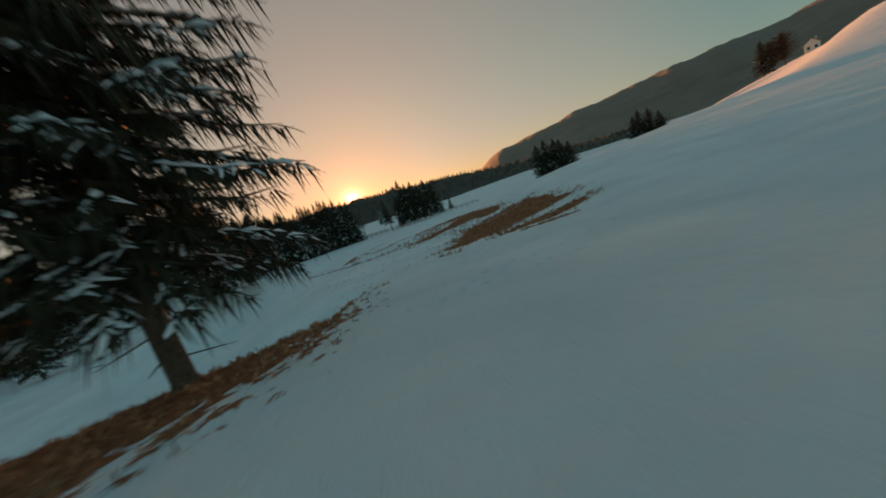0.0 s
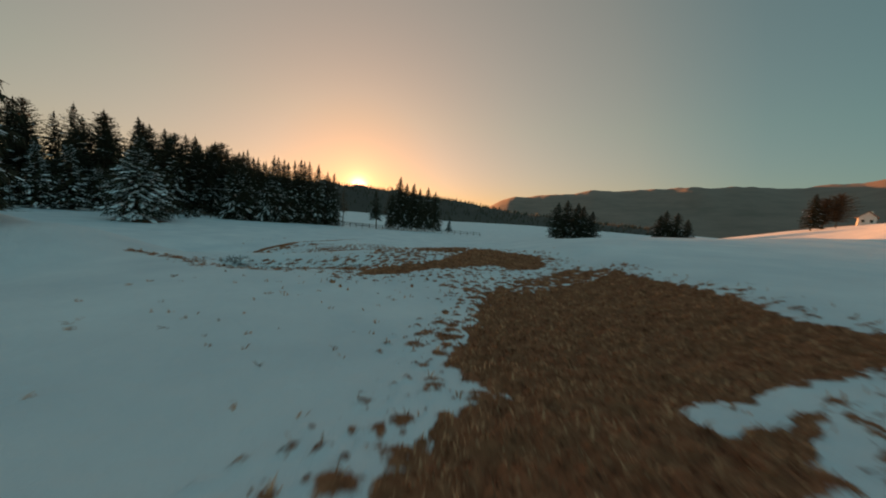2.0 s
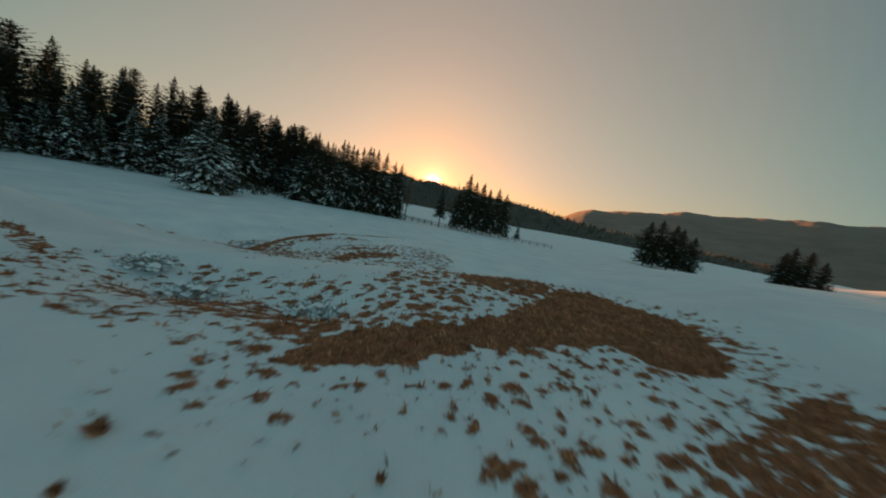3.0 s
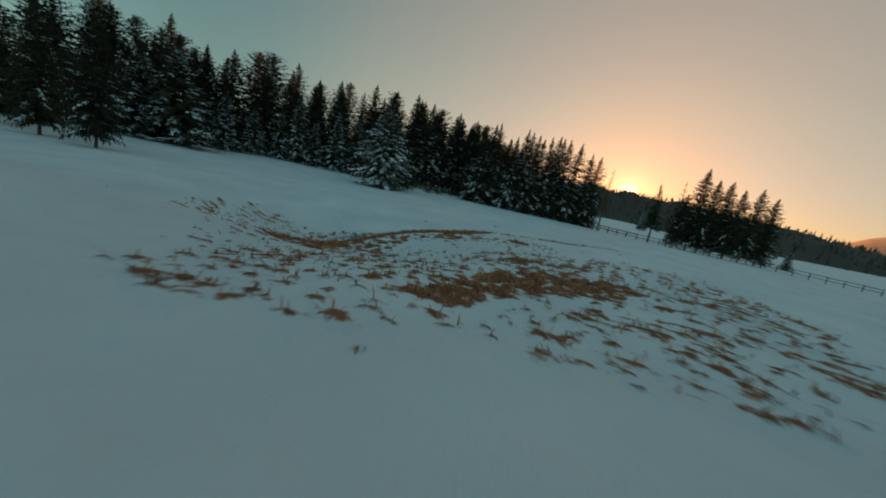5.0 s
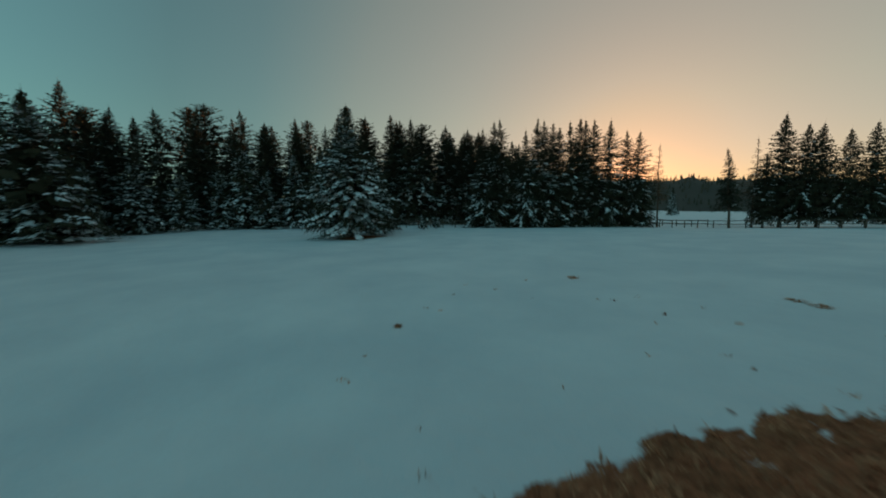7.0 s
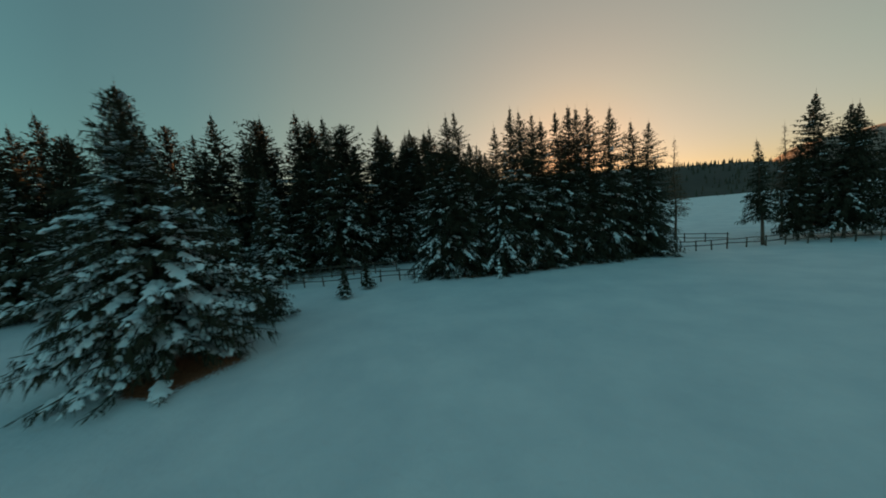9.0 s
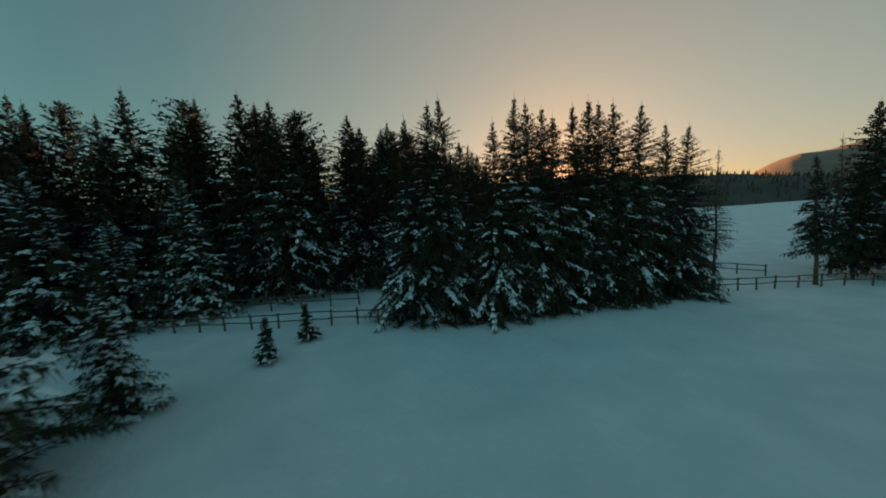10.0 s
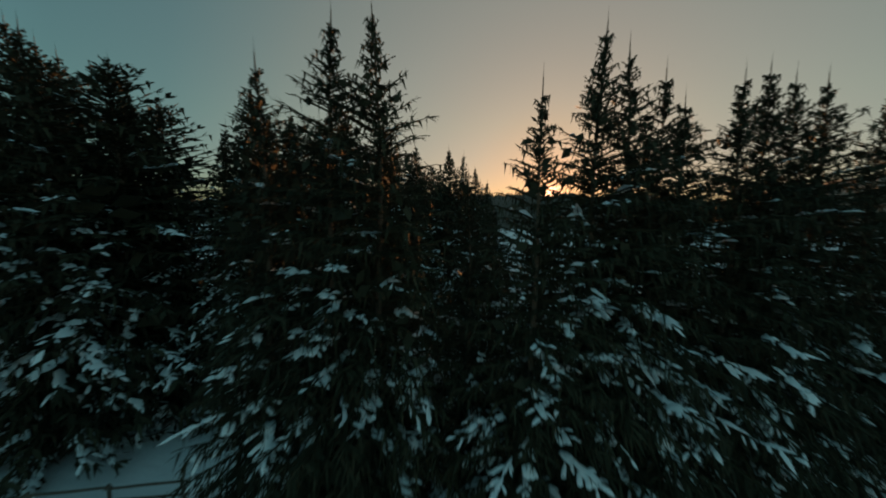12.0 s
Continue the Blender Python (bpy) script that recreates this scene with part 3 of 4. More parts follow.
PYRAMID = [(0, 0.02), (0.08, 0.14), (0.25, 0.36), (0.5, 0.66), (0.75, 0.90), (0.9, 1.0), (1, 0.92)]
CROWN = [(0, 0.15), (0.15, 0.6), (0.45, 1.0), (0.8, 0.85), (1, 0.45)]


def spruce_meshes(seed, height, wide, profile, clear, boughs, step, shoot=0.75, leaf=0.07, hang=0.8, droop=0.35, snowy=0.4, snow_top=0.2,
                  fine=0, thin=0.0, inner=110, needles=None, pat=1.0):
    """Trunk, crown and snow of one spruce with its foot at the origin. clear: height of the lowest boughs; step: between side shoots;
    shoot: their greatest length; leaf: their half width; hang: share of stations with a hanging branchlet; fine: sprays on a shoot;
    thin: share of boughs missing from the top half; snowy: share of laden boughs; snow_top: how far up they reach."""
    rnd = np.random.RandomState(seed)
    lean = rnd.uniform(-0.014, 0.014, 2)

    def axis(h):
        h = np.asarray(h, float)
        k = 0.06 * np.minimum(1, np.maximum(h, 0) / 3)
        return np.stack([lean[0] * h + k * np.sin(h * 0.9 + seed), lean[1] * h + k * np.cos(h * 0.7 + seed), h], -1)

    trunk = Build()
    r0 = 0.010 * height + 0.02
    hs = sorted({-0.5, 0.0, 0.25, 0.7, *(height * k / 9 for k in range(1, 10))})
    trunk.tube([Vector(axis(h)) if h > 0 else Vector((0, 0, h)) for h in hs], [max(0.012, r0 * max(0.0, 1 - max(h, 0) / height) ** 0.85 * (1.35 if h < 0.2 else 1)) for h in hs], 9)
    for k in range(int(clear * 5)):
        hh, az, ln = rnd.uniform(0.5, max(0.6, clear)), rnd.uniform(0, 6.28), rnd.uniform(0.3, 1.0)
        o = Vector((math.cos(az), math.sin(az), -0.25))
        a = Vector(axis(hh))
        trunk.tube([a, a + o * ln * 0.6, a + o * ln], [0.02, 0.014, 0.005], 4, False)

    quads, tris, pats, low = [], [], [], 0.06 + 0.022 * height
    px, py = [p[0] for p in profile], [p[1] for p in profile]
    phase = rnd.uniform(0, 6.28, 3)
    for b in range(boughs):
        t = ((b + rnd.rand()) / boughs) ** 1.12           # 0 at the tip, 1 at the lowest bough
        if t < 0.5 and rnd.rand() < thin:
            continue
        h = height - low - t * (height - low - clear)
        az = b * 2.39996 + rnd.uniform(-0.5, 0.5)
        lop = 1 + 0.14 * math.sin(2 * az + phase[0] + 0.5 * h) + 0.10 * math.sin(az + phase[1] - 0.3 * h)
        ln = wide * float(np.interp(t, px, py)) * lop * rnd.uniform(0.70, 1.10)
        ln = max(0.14, ln - 0.4 * min(shoot, 0.6 * ln))
        out, across = np.array([math.cos(az), math.sin(az), 0.0]), np.array([-math.sin(az), math.cos(az), 0.0])
        rise = 0.85 * (1 - t) ** 2.2 - 0.10 * t + rnd.uniform(-0.14, 0.14)
        sag = droop * min(1.0, 0.2 + t * 1.3) * rnd.uniform(0.5, 1.4)
        lift = sag * rnd.uniform(0.2, 0.75)
        bend = rnd.uniform(-0.25, 0.25)
        root = axis(h)
        n = max(4, int(ln / step))
        s = np.clip((np.arange(n) + rnd.uniform(0.1, 0.9, n)) / n, 0.05, 1.0)

        def spine(q):
            q = np.asarray(q, float)[..., None]
            return root + out * (ln * q) + across * (bend * ln * q * q) + np.array([0, 0, ln]) * (rise * q - sag * q ** 2 + lift * q ** 4)

        # the bough itself
        q = np.array([0.0, 0.4, 0.75, 1.04])
        p = spine(q)
        w = ((0.012 + 0.007 * ln) * np.array([1.2, 1, 0.8, 0.2]))[:, None]
        for e in (across * 1.3, np.array([0, 0, 1.2])):
            lo, hi = p - e * w, p + e * w
            quads.append(np.stack([lo[:-1], lo[1:], hi[1:], hi[:-1]], 1))
        # side shoots, flat and fringed
        s2, sd = np.concatenate([s, s, [1.0]]), np.concatenate([np.ones(n), -np.ones(n), [0.0]])
        m = len(s2)
        base = spine(s2)
        sl = (min(0.2, 0.07 + 0.11 * ln) + 0.55 * ln * (1 - 0.72 * s2) * np.minimum(1, 0.35 + 2.6 * s2)) * rnd.uniform(0.55, 1.2, m)
        sl = np.minimum(sl, shoot * rnd.uniform(0.6, 1.15, m)) * min(1.0, 0.45 + 0.4 * ln)
        ang = rnd.uniform(0.55, 1.2, m) * sd
        dz = rise * 0.6 - 2 * sag * s2 * 0.5 + rnd.uniform(-0.45, 0.18, m) * (0.4 + 0.6 * t) + 0.25 * (1 - t) ** 3
        d = unit(out * np.cos(ang)[:, None] + across * np.sin(ang)[:, None] + np.stack([0 * dz, 0 * dz, dz], -1))
        flat = unit(np.cross(d, [0, 0, 1.0]) + np.stack([0 * dz, 0 * dz, rnd.uniform(-1.1, 1.1, m)], -1) + 0.25 * rnd.uniform(-1, 1, (m, 3)))
        lw = (leaf * rnd.uniform(0.6, 1.4, m) * np.minimum(1, 0.4 + sl))[:, None]
        tip = base + d * sl[:, None]
        tip[:, 2] -= sl * rnd.uniform(0.0, 0.28, m) * t
        mid = base + d * (sl * rnd.uniform(0.3, 0.5, m))[:, None]
        quads.append(np.stack([base - d * 0.03, mid + flat * lw, tip, mid - flat * lw], 1))
        for k in range(fine):
            u = ((k + rnd.uniform(0.1, 0.9, m)) / fine)[:, None]
            at = base + (tip - base) * u
            e = np.where(rnd.rand(m) < 0.5, 1.0, -1.0)[:, None]
            dd = unit(d * rnd.uniform(0.5, 1.0, (m, 1)) + flat * e * rnd.uniform(0.4, 1.0, (m, 1)) + np.stack([0 * dz, 0 * dz, rnd.uniform(-0.8, 0.15, m) * (0.3 + 0.7 * t)], -1))
            ll = (rnd.uniform(0.35, 0.7, m) * np.minimum(sl, 0.5) * (1.15 - 0.6 * u[:, 0]))[:, None]
            ww = unit(np.cross(dd, rnd.uniform(-1, 1, (m, 3)))) * (0.30 * leaf * rnd.uniform(0.7, 1.4, (m, 1)))
            tris.append(np.stack([at - ww, at + ww, at + dd * ll], 1))
        # hanging branchlets
        for _ in range(2 if fine else 1):
            pick = np.where(rnd.rand(m) < hang * min(1, 0.15 + 1.1 * t))[0]
            if len(pick):
                u = rnd.uniform(0, 0.8, len(pick))[:, None]
                at = base[pick] + (tip[pick] - base[pick]) * u
                ll = rnd.uniform(0.35, 1.0, len(pick)) * min(0.62, 0.2 + 0.15 * ln)
                dd = np.stack([out[0] * 0.3 + rnd.uniform(-0.3, 0.3, len(pick)), out[1] * 0.3 + rnd.uniform(-0.3, 0.3, len(pick)), -np.ones(len(pick))], -1)
                a2 = rnd.uniform(0, 6.28, len(pick))
                ww = np.stack([np.cos(a2), np.sin(a2), 0 * a2], -1) * (leaf * rnd.uniform(0.6, 1.2, len(pick)))[:, None]
                tris.append(np.stack([at - ww, at + ww, at + dd * ll[:, None]], 1))
        # snow
        share = snowy * (1.0 if t > 0.5 else snow_top + (1 - snow_top) * max(0.0, (t - 0.12) / 0.38) ** 1.5)
        clump = noise.noise((1.2 * math.cos(az) + seed, 1.2 * math.sin(az), h * 0.45))
        if ln > 0.3 and rnd.rand() < share * (0.8 + 1.2 * clump):
            lo = rnd.uniform(0.1, 0.6)
            hi = lo + rnd.uniform(0.25, 0.7)
            on = (s2 > lo) & (s2 < hi) & (rnd.rand(m) < 0.8)
            if on.any():
                u = rnd.uniform(0.2, 0.7, on.sum())[:, None]
                c = base[on] + (tip[on] - base[on]) * u + [0, 0, 0.03]
                half = (tip[on] - base[on]) * rnd.uniform(0.25, 0.5, (on.sum(), 1))
                hz = unit(np.cross(d[on], [0, 0, 1.0])) * ((0.016 + 0.09 * sl[on]) * rnd.uniform(0.5, 1.5, on.sum()) * pat)[:, None]
                pats.append((c, half, hz, (0.015 + 0.3 * np.linalg.norm(hz, axis=-1))))
            k = max(1, int((min(hi, 1) - lo) * ln / 0.3))
            u = lo + (min(hi, 1.02) - lo) * (np.arange(k) + rnd.uniform(0.2, 0.8, k)) / k
            keep = rnd.rand(k) < 0.8
            if keep.any():
                u = u[keep]
                c, c2 = spine(u), spine(u + 0.05)
                td = unit(c2 - c)
                hz = unit(np.cross(td, [0, 0, 1.0])) * ((0.04 + 0.024 * ln) * rnd.uniform(0.4, 1.8, len(u)) * pat)[:, None]
                c[:, 2] += 0.045
                pats.append((c, td * rnd.uniform(0.14, 0.36, (len(u), 1)), hz, 0.02 + 0.35 * np.linalg.norm(hz, axis=-1)))
    # dead twigs and needles close to the trunk
    if inner:
        t = rnd.uniform(0.05, 1.0, inner)
        h = height - t * (height - clear)
        az = rnd.uniform(0, 6.28, inner)
        rr = wide * np.interp(t, px, py) * np.sqrt(rnd.uniform(0.0, 0.30, inner))
        c = axis(h) + np.stack([np.cos(az) * rr, np.sin(az) * rr, 0 * h], -1)
        size = (0.12 + 0.55 * np.interp(t, px, py))[:, None] * (1.0 if not fine else 0.6)
        a = unit(rnd.uniform(-1, 1, (inner, 3))) * size
        bb = unit(np.cross(a, rnd.uniform(-1, 1, (inner, 3)))) * size * 0.6
        quads.append(np.stack([c - a, c + bb, c + a, c - bb], 1))
    tip = axis(height - 0.05)
    for k in range(3):
        a = np.array([math.cos(k * 2.1), math.sin(k * 2.1), 0]) * 0.02
        tris.append(np.stack([tip - a - [0, 0, 0.7], tip + a - [0, 0, 0.7], tip + [0, 0, 0.42]])[None])
    quads, tris = np.concatenate(quads), np.concatenate(tris)
    for v in (quads, tris):        # the lowest boughs rest on the snow
        v[..., 2] = np.where(v[..., 2] < 0.35, 0.12 + 0.23 * np.exp((v[..., 2] - 0.35) / 0.4), v[..., 2])
    crown = quick_mesh("crown", quads, tris, needles or NEEDLES)
    for p in pats:
        p[0][:, 2] = np.where(p[0][:, 2] < 0.4, 0.18 + 0.22 * np.exp((p[0][:, 2] - 0.4) / 0.4), p[0][:, 2])
    snow = pat_mesh("snow_load", *(np.concatenate([p[k] for p in pats]) for k in range(4)), 6 if fine else 5, rnd) if pats else None
    return trunk.mesh("trunk", BARK, True), crown, snow


def make_tree(meshes, label, group="", name="spruce_tree"):
    root = tagged(new(name), label, "tree", group)
    part("trunk", meshes[0], root, "brown scaly bark")
    part("crown", meshes[1], root, "dark green drooping boughs")
    if meshes[2]:
        tagged(part("snow_load", meshes[2], root, "clumps of snow on the boughs"), kind="stuff")
    return root


def plant(proto, used, x, y, scale=1.0, turn=None, wide=1.0, tilt=(0, 0), sink=0.06):
    """Sets a tree on the land; the first call moves the prototype, later ones copy it."""
    z = surface_at(x, y) - sink
    m = Matrix.Translation((x, y, z)) @ Matrix.Rotation(tilt[0], 4, "X") @ Matrix.Rotation(tilt[1], 4, "Y") @ Matrix.Rotation(turn if turn is not None else x * 7.3 + y * 3.1, 4, "Z")
    size = Matrix.Diagonal((scale * wide, scale * wide, scale, 1))
    if proto.name in used:
        ob = copy_thing(proto, m)
    else:
        used.add(proto.name)
        ob = proto
    ob.matrix_basis = m @ size
    return ob


USED = set()
rng = random.Random(77)

# the tall dark trees of the wood
WOOD = [make_tree(spruce_meshes(100 + k, 18.0, 3.7 + 0.2 * k, (CONE, CONE, ROUND, CONE)[k], 1.4, 260, 0.36, 0.72, 0.09, 0.75, 0.4, 0.42, 0.05, pat=1.25), "tall dark spruce in a dense snowy wood", "spruces of the wood") for k in range(4)]
# snow-laden younger trees along its edge
EDGE = [make_tree(spruce_meshes(140 + k, 10.0, 2.9, PYRAMID, 0.3, 250, 0.30, 0.6, 0.075, 0.7, 0.4, 1.6, 0.5, pat=1.5), "snow-laden young spruce at the edge of the wood", "spruces of the edge") for k in range(3)]
# dense tall trees that reach the ground where the wood meets the fence
FRONT = [make_tree(spruce_meshes(160 + k, 16.0, 3.3, (CONE, SPIRE)[k], 0.5, 290, 0.32, 0.7, 0.075, 0.9, 0.5, 0.6, 0.05, 1, pat=1.2), "tall dense spruce with snowy lower boughs", "spruces behind the fence") for k in range(2)]
# the grove
GROVE = [make_tree(spruce_meshes(180 + k, 14.8, 3.7 + 0.1 * k, SPIRE, 0.5, 460, 0.21, 0.5, 0.034, 0.9, 0.55, 0.48, 0.0, 4, 0.3, 150, pat=1.15), "slender dark spruce with snow on its lower boughs", "spruces of the grove") for k in range(4)]
# the free-standing big tree and the one on the bank
BIG = make_tree(spruce_meshes(220, 13.4, 4.6, SKIRT, 1.25, 440, 0.24, 0.6, 0.042, 0.9, 0.42, 2.2, 0.12, 3, 0.0, 160, pat=1.7), "broad free-standing spruce heavy with snow")
BANK = make_tree(spruce_meshes(233, 16.0, 2.8, [(0, 0.1), (0.2, 0.5), (0.5, 0.82), (0.75, 0.95), (0.9, 1.0), (1, 0.9)], 1.9, 500, 0.17, 0.42, 0.026, 1.0, 0.3, 0.85, 0.4, 5, 0.0, 160, pat=0.62), "spruce leaning over the edge of a grassy bank")
LONE = make_tree(spruce_meshes(236, 13.2, 5.0, PYRAMID, 0.5, 400, 0.28, 0.65, 0.06, 0.9, 0.4, 0.7, 0.2, 2, inner=160), "single broad spruce on a snowy rise")
YOUNG = make_tree(spruce_meshes(240, 7.0, 1.65, PYRAMID, 0.25, 260, 0.17, 0.42, 0.03, 0.8, 0.35, 1.3, 0.4, 3, 0.0, 60, pat=1.4), "young spruce standing on the open snow")
BABY = make_tree(spruce_meshes(250, 2.3, 0.72, PYRAMID, 0.06, 110, 0.085, 0.22, 0.014, 0.6, 0.3, 1.3, 0.8, 3, 0.0, 30, pat=1.0), "knee-high young spruce dusted with snow", "small spruces by the fence")
OPEN = [make_tree(spruce_meshes(260 + k, 15.0, 2.9, CONE, 1.6, 260, 0.32, 0.6, 0.075, 0.8, 0.45, 0.3, 0.05, 1), "tall spruce with a bare lower trunk", "spruces by the field fence") for k in range(2)]
THIN = make_tree(spruce_meshes(270, 11.5, 1.7, PYRAMID, 3.0, 190, 0.17, 0.4, 0.033, 0.8, 0.5, 0.1, 0.1, 3, 0.1, 40), "thin leaning spruce with a long bare trunk", "spruces by the field fence")
LARCH = make_tree(spruce_meshes(280, 12.0, 1.8, PYRAMID, 4.0, 130, 0.3, 0.5, 0.02, 0.3, 0.1, 0.0, 0.0, 2, 0.2, 0, DRYTREE), "thin bare larch beside the rail fence", name="larch_tree")
ASH = make_tree(spruce_meshes(290, 11.0, 4.4, CROWN, 2.0, 220, 0.3, 0.9, 0.03, 0.2, -0.3, 0.0, 0.0, 3, 0.0, 0, DRYTREE), "bare broadleaf tree beside the house", "trees by the house", "broadleaf_tree")

EDGE_LINE = [(-60, 26), (-64, 36), (-67, 48), (-68, 58), (-65, 68), (-61, 77), (-57.5, 83.5), (-53.5, 89.5), (-49, 95.5), (-47, 103), (-49, 114), (-54, 128)]


def edge_point(s):
    for a, b in zip(EDGE_LINE, EDGE_LINE[1:]):
        d = math.hypot(b[0] - a[0], b[1] - a[1])
        if s <= d:
            t = s / d
            return a[0] + (b[0] - a[0]) * t, a[1] + (b[1] - a[1]) * t, -(b[1] - a[1]) / d, (b[0] - a[0]) / d
        s -= d
    return None


# single tall trees that stand out of the wood
for x, y, top, wide, kind in [(-68.1, 81.1, 21.1, 1.0, 0), (-66.4, 85.0, 20.5, 1.15, 2), (-62.4, 88.1, 21.2, 1.1, 1), (-60.6, 88.8, 20.1, 0.95, 3), (-59.7, 91.5, 18.5, 0.75, 1), (-74.0, 75.9, 20.0, 0.9, 0),
                              (-84.9, 50.6, 19.8, 1.3, 2), (-79.6, 57.5, 19.8, 1.1, 3), (-77.3, 63.4, 21.0, 1.2, 2), (-79.3, 73.9, 19.9, 0.9, 1), (-71.7, 75.0, 19.9, 0.9, 0), (-68.5, 86.7, 21.6, 0.9, 3),
                              (-70.5, 69.5, 18.0, 0.95, 1), (-73.0, 52.0, 16.8, 1.15, 0), (-71.0, 43.5, 17.4, 1.05, 2), (-67.5, 36.0, 16.8, 1.1, 3), (-65.9, 104.9, 21.5, 1.0, 0), (-56.5, 97.0, 18.0, 0.9, 3), (-54.5, 101.0, 17.5, 0.8, 1)]:
    plant(WOOD[kind], USED, x, y, (top - 1.6) / 18.0, x * 5 + y, wide)
for row, (gap, depth, lo, hi) in enumerate([(3.5, 0.0, 0.8, 1.25), (4.4, 4.2, 0.72, 0.98), (5.0, 8.4, 0.84, 1.05), (8.0, 13.0, 0.9, 1.12)]):
    s = rng.uniform(0, 2)
    while edge_point(s):
        x, y, nx, ny = edge_point(s)
        near = y > 82
        d = depth + rng.uniform(-1.2, 1.2) + (2.6 if near and not row else 0.0)
        x, y = x + nx * d, y + ny * d
        kind = WOOD[rng.randrange(4)] if row else FRONT[rng.randrange(2)] if near else EDGE[rng.randrange(3)]
        plant(kind, USED, x, y, rng.uniform(lo, hi) * (0.9 if near and not row else 1.0), rng.uniform(0, 6.28), rng.uniform(0.85, 1.15))
        s += gap * rng.uniform(0.75, 1.3)

for x, y, top in [(-43.2, 89.4, 15.0), (-41.9, 90.0, 15.8), (-41.2, 91.1, 16.2), (-39.6, 92.6, 12.6), (-37.9, 92.0, 14.3), (-37.2, 94.0, 16.0), (-36.4, 94.9, 15.8), (-35.8, 95.8, 15.5), (-35.2, 96.9, 15.0),
                  (-33.9, 97.8, 15.6), (-33.2, 99.0, 16.2), (-32.4, 99.4, 15.9), (-31.5, 100.3, 16.0), (-30.1, 101.8, 15.7), (-28.1, 104.0, 14.3), (-27.0, 104.5, 14.0), (-40.4, 95.6, 12.0), (-38.7, 95.4, 11.4)]:
    plant(GROVE[rng.randrange(4)], USED, x, y, (top - surface_at(x, y)) / 14.8, rng.uniform(0, 6.28), rng.uniform(0.9, 1.08))

plant(EDGE[1], USED, -61.2, 46.6, 1.36, 0.5, 1.35)
plant(EDGE[2], USED, -63.5, 43.0, 1.2, 2.5, 1.3)
plant(BIG, USED, -43.9, 67.8, 0.98)
plant(BANK, USED, -1.5, 5.95, 1.0, 4.18)
plant(LONE, USED, -17.7, 28.8, 0.92, 1.0, 0.88)
plant(YOUNG, USED, -46.0, 73.8, 0.95)
plant(BABY, USED, -45.6, 79.5, 1.1, 0.0, 1.1)
plant(BABY, USED, -46.35, 82.45, 1.05, 2.0, 1.1)
for x, y, sc in [(-40.6, 38.6, 0.64), (-46.0, 35.6, 0.7), (-52.5, 33.0, 0.74)]:
    plant(OPEN[0], USED, x, y, sc, x)
for x, y, top in [(-13.4, 117.6, 11.0), (-11.6, 120.8, 16.8), (-9.6, 119.0, 14.6), (-7.6, 123.5, 15.3), (-5.6, 120.5, 13.5), (-3.2, 122.0, 14.2), (-0.8, 124.0, 13.2)]:
    plant(OPEN[rng.randrange(2)], USED, x, y, top / 15.0, x * 3)
plant(THIN, USED, -16.9, 113.2, 1.0, 0.3, 1.3, (0.04, -0.06))
plant(LARCH, USED, -24.6, 106.6, 1.0)
plant(LARCH, USED, -14.6, 118.6, 1.12, 2.0)
for x, y, sc in [(0.6, 136.0, 0.85), (4.6, 138.5, 0.8), (-40.0, 215.0, 1.7)]:
    plant(YOUNG, USED, x, y, sc, x)
for x, y, sc in [(43.0, 136.0, 0.92), (46.4, 138.0, 1.0), (49.4, 135.5, 0.95), (52.6, 137.5, 0.9), (55.4, 136.0, 0.78), (97.0, 163.0, 0.9), (100.5, 165.0, 1.05), (104.5, 163.5, 1.0), (108.5, 162.0, 0.8)]:
    plant(OPEN[rng.randrange(2)], USED, x, y, sc, x, 1.5)
for x, y, sc in [(126.8, 130.3, 1.0), (131.8, 127.6, 0.78), (129.6, 129.6, 0.75)]:
    plant(ASH if sc < 0.9 else OPEN[1], USED, x, y, sc * (1.25 if sc < 0.9 else 0.85), x, 1.2)


# ---------------------------------------------------------------- fences
def make_fence(pts, gap, label, rails, tall=1.15, group="field fences", seed=1):
    rnd = random.Random(seed)
    x0, y0 = pts[0]
    z0 = surface_at(x0, y0)
    root = tagged(new("wooden_fence"), label, "fence", group)
    root.location = (x0, y0, z0)
    spots = []
    for (ax, ay), (bx, by) in zip(pts, pts[1:]):
        n = max(1, round(math.hypot(bx - ax, by - ay) / gap))
        spots += [(ax + (bx - ax) * k / n, ay + (by - ay) * k / n) for k in range(n)]
    spots.append(pts[-1])
    spots = [(x, y, surface_at(x, y)) for x, y in spots]
    for x, y, z in spots:
        bd = Build()
        lean = Vector((rnd.uniform(-0.05, 0.05), rnd.uniform(-0.05, 0.05), 0))
        foot = Vector((x - x0, y - y0, z - z0))
        h = tall * rnd.uniform(0.92, 1.06)
        bd.tube([foot + Vector((0, 0, -0.3)), foot, foot + lean + Vector((0, 0, h * 0.96)), foot + lean + Vector((0, 0, h))], [0.075, 0.072, 0.062, 0.04], 7)
        part("post", bd.mesh("post", TIMBER), root)
    for a, b in zip(spots, spots[1:]):
        for hr in rails:
            bd = Build()
            p, q = Vector((a[0] - x0, a[1] - y0, a[2] - z0 + hr * tall + rnd.uniform(-0.05, 0.05))), Vector((b[0] - x0, b[1] - y0, b[2] - z0 + hr * tall + rnd.uniform(-0.05, 0.05)))
            d = (q - p).normalized() * 0.12
            bd.tube([p - d, p.lerp(q, 0.5) + Vector((0, 0, rnd.uniform(-0.03, 0.02))), q + d], [0.045, 0.05, 0.045], 6)
            part("rail", bd.mesh("rail", TIMBER), root)
    return root


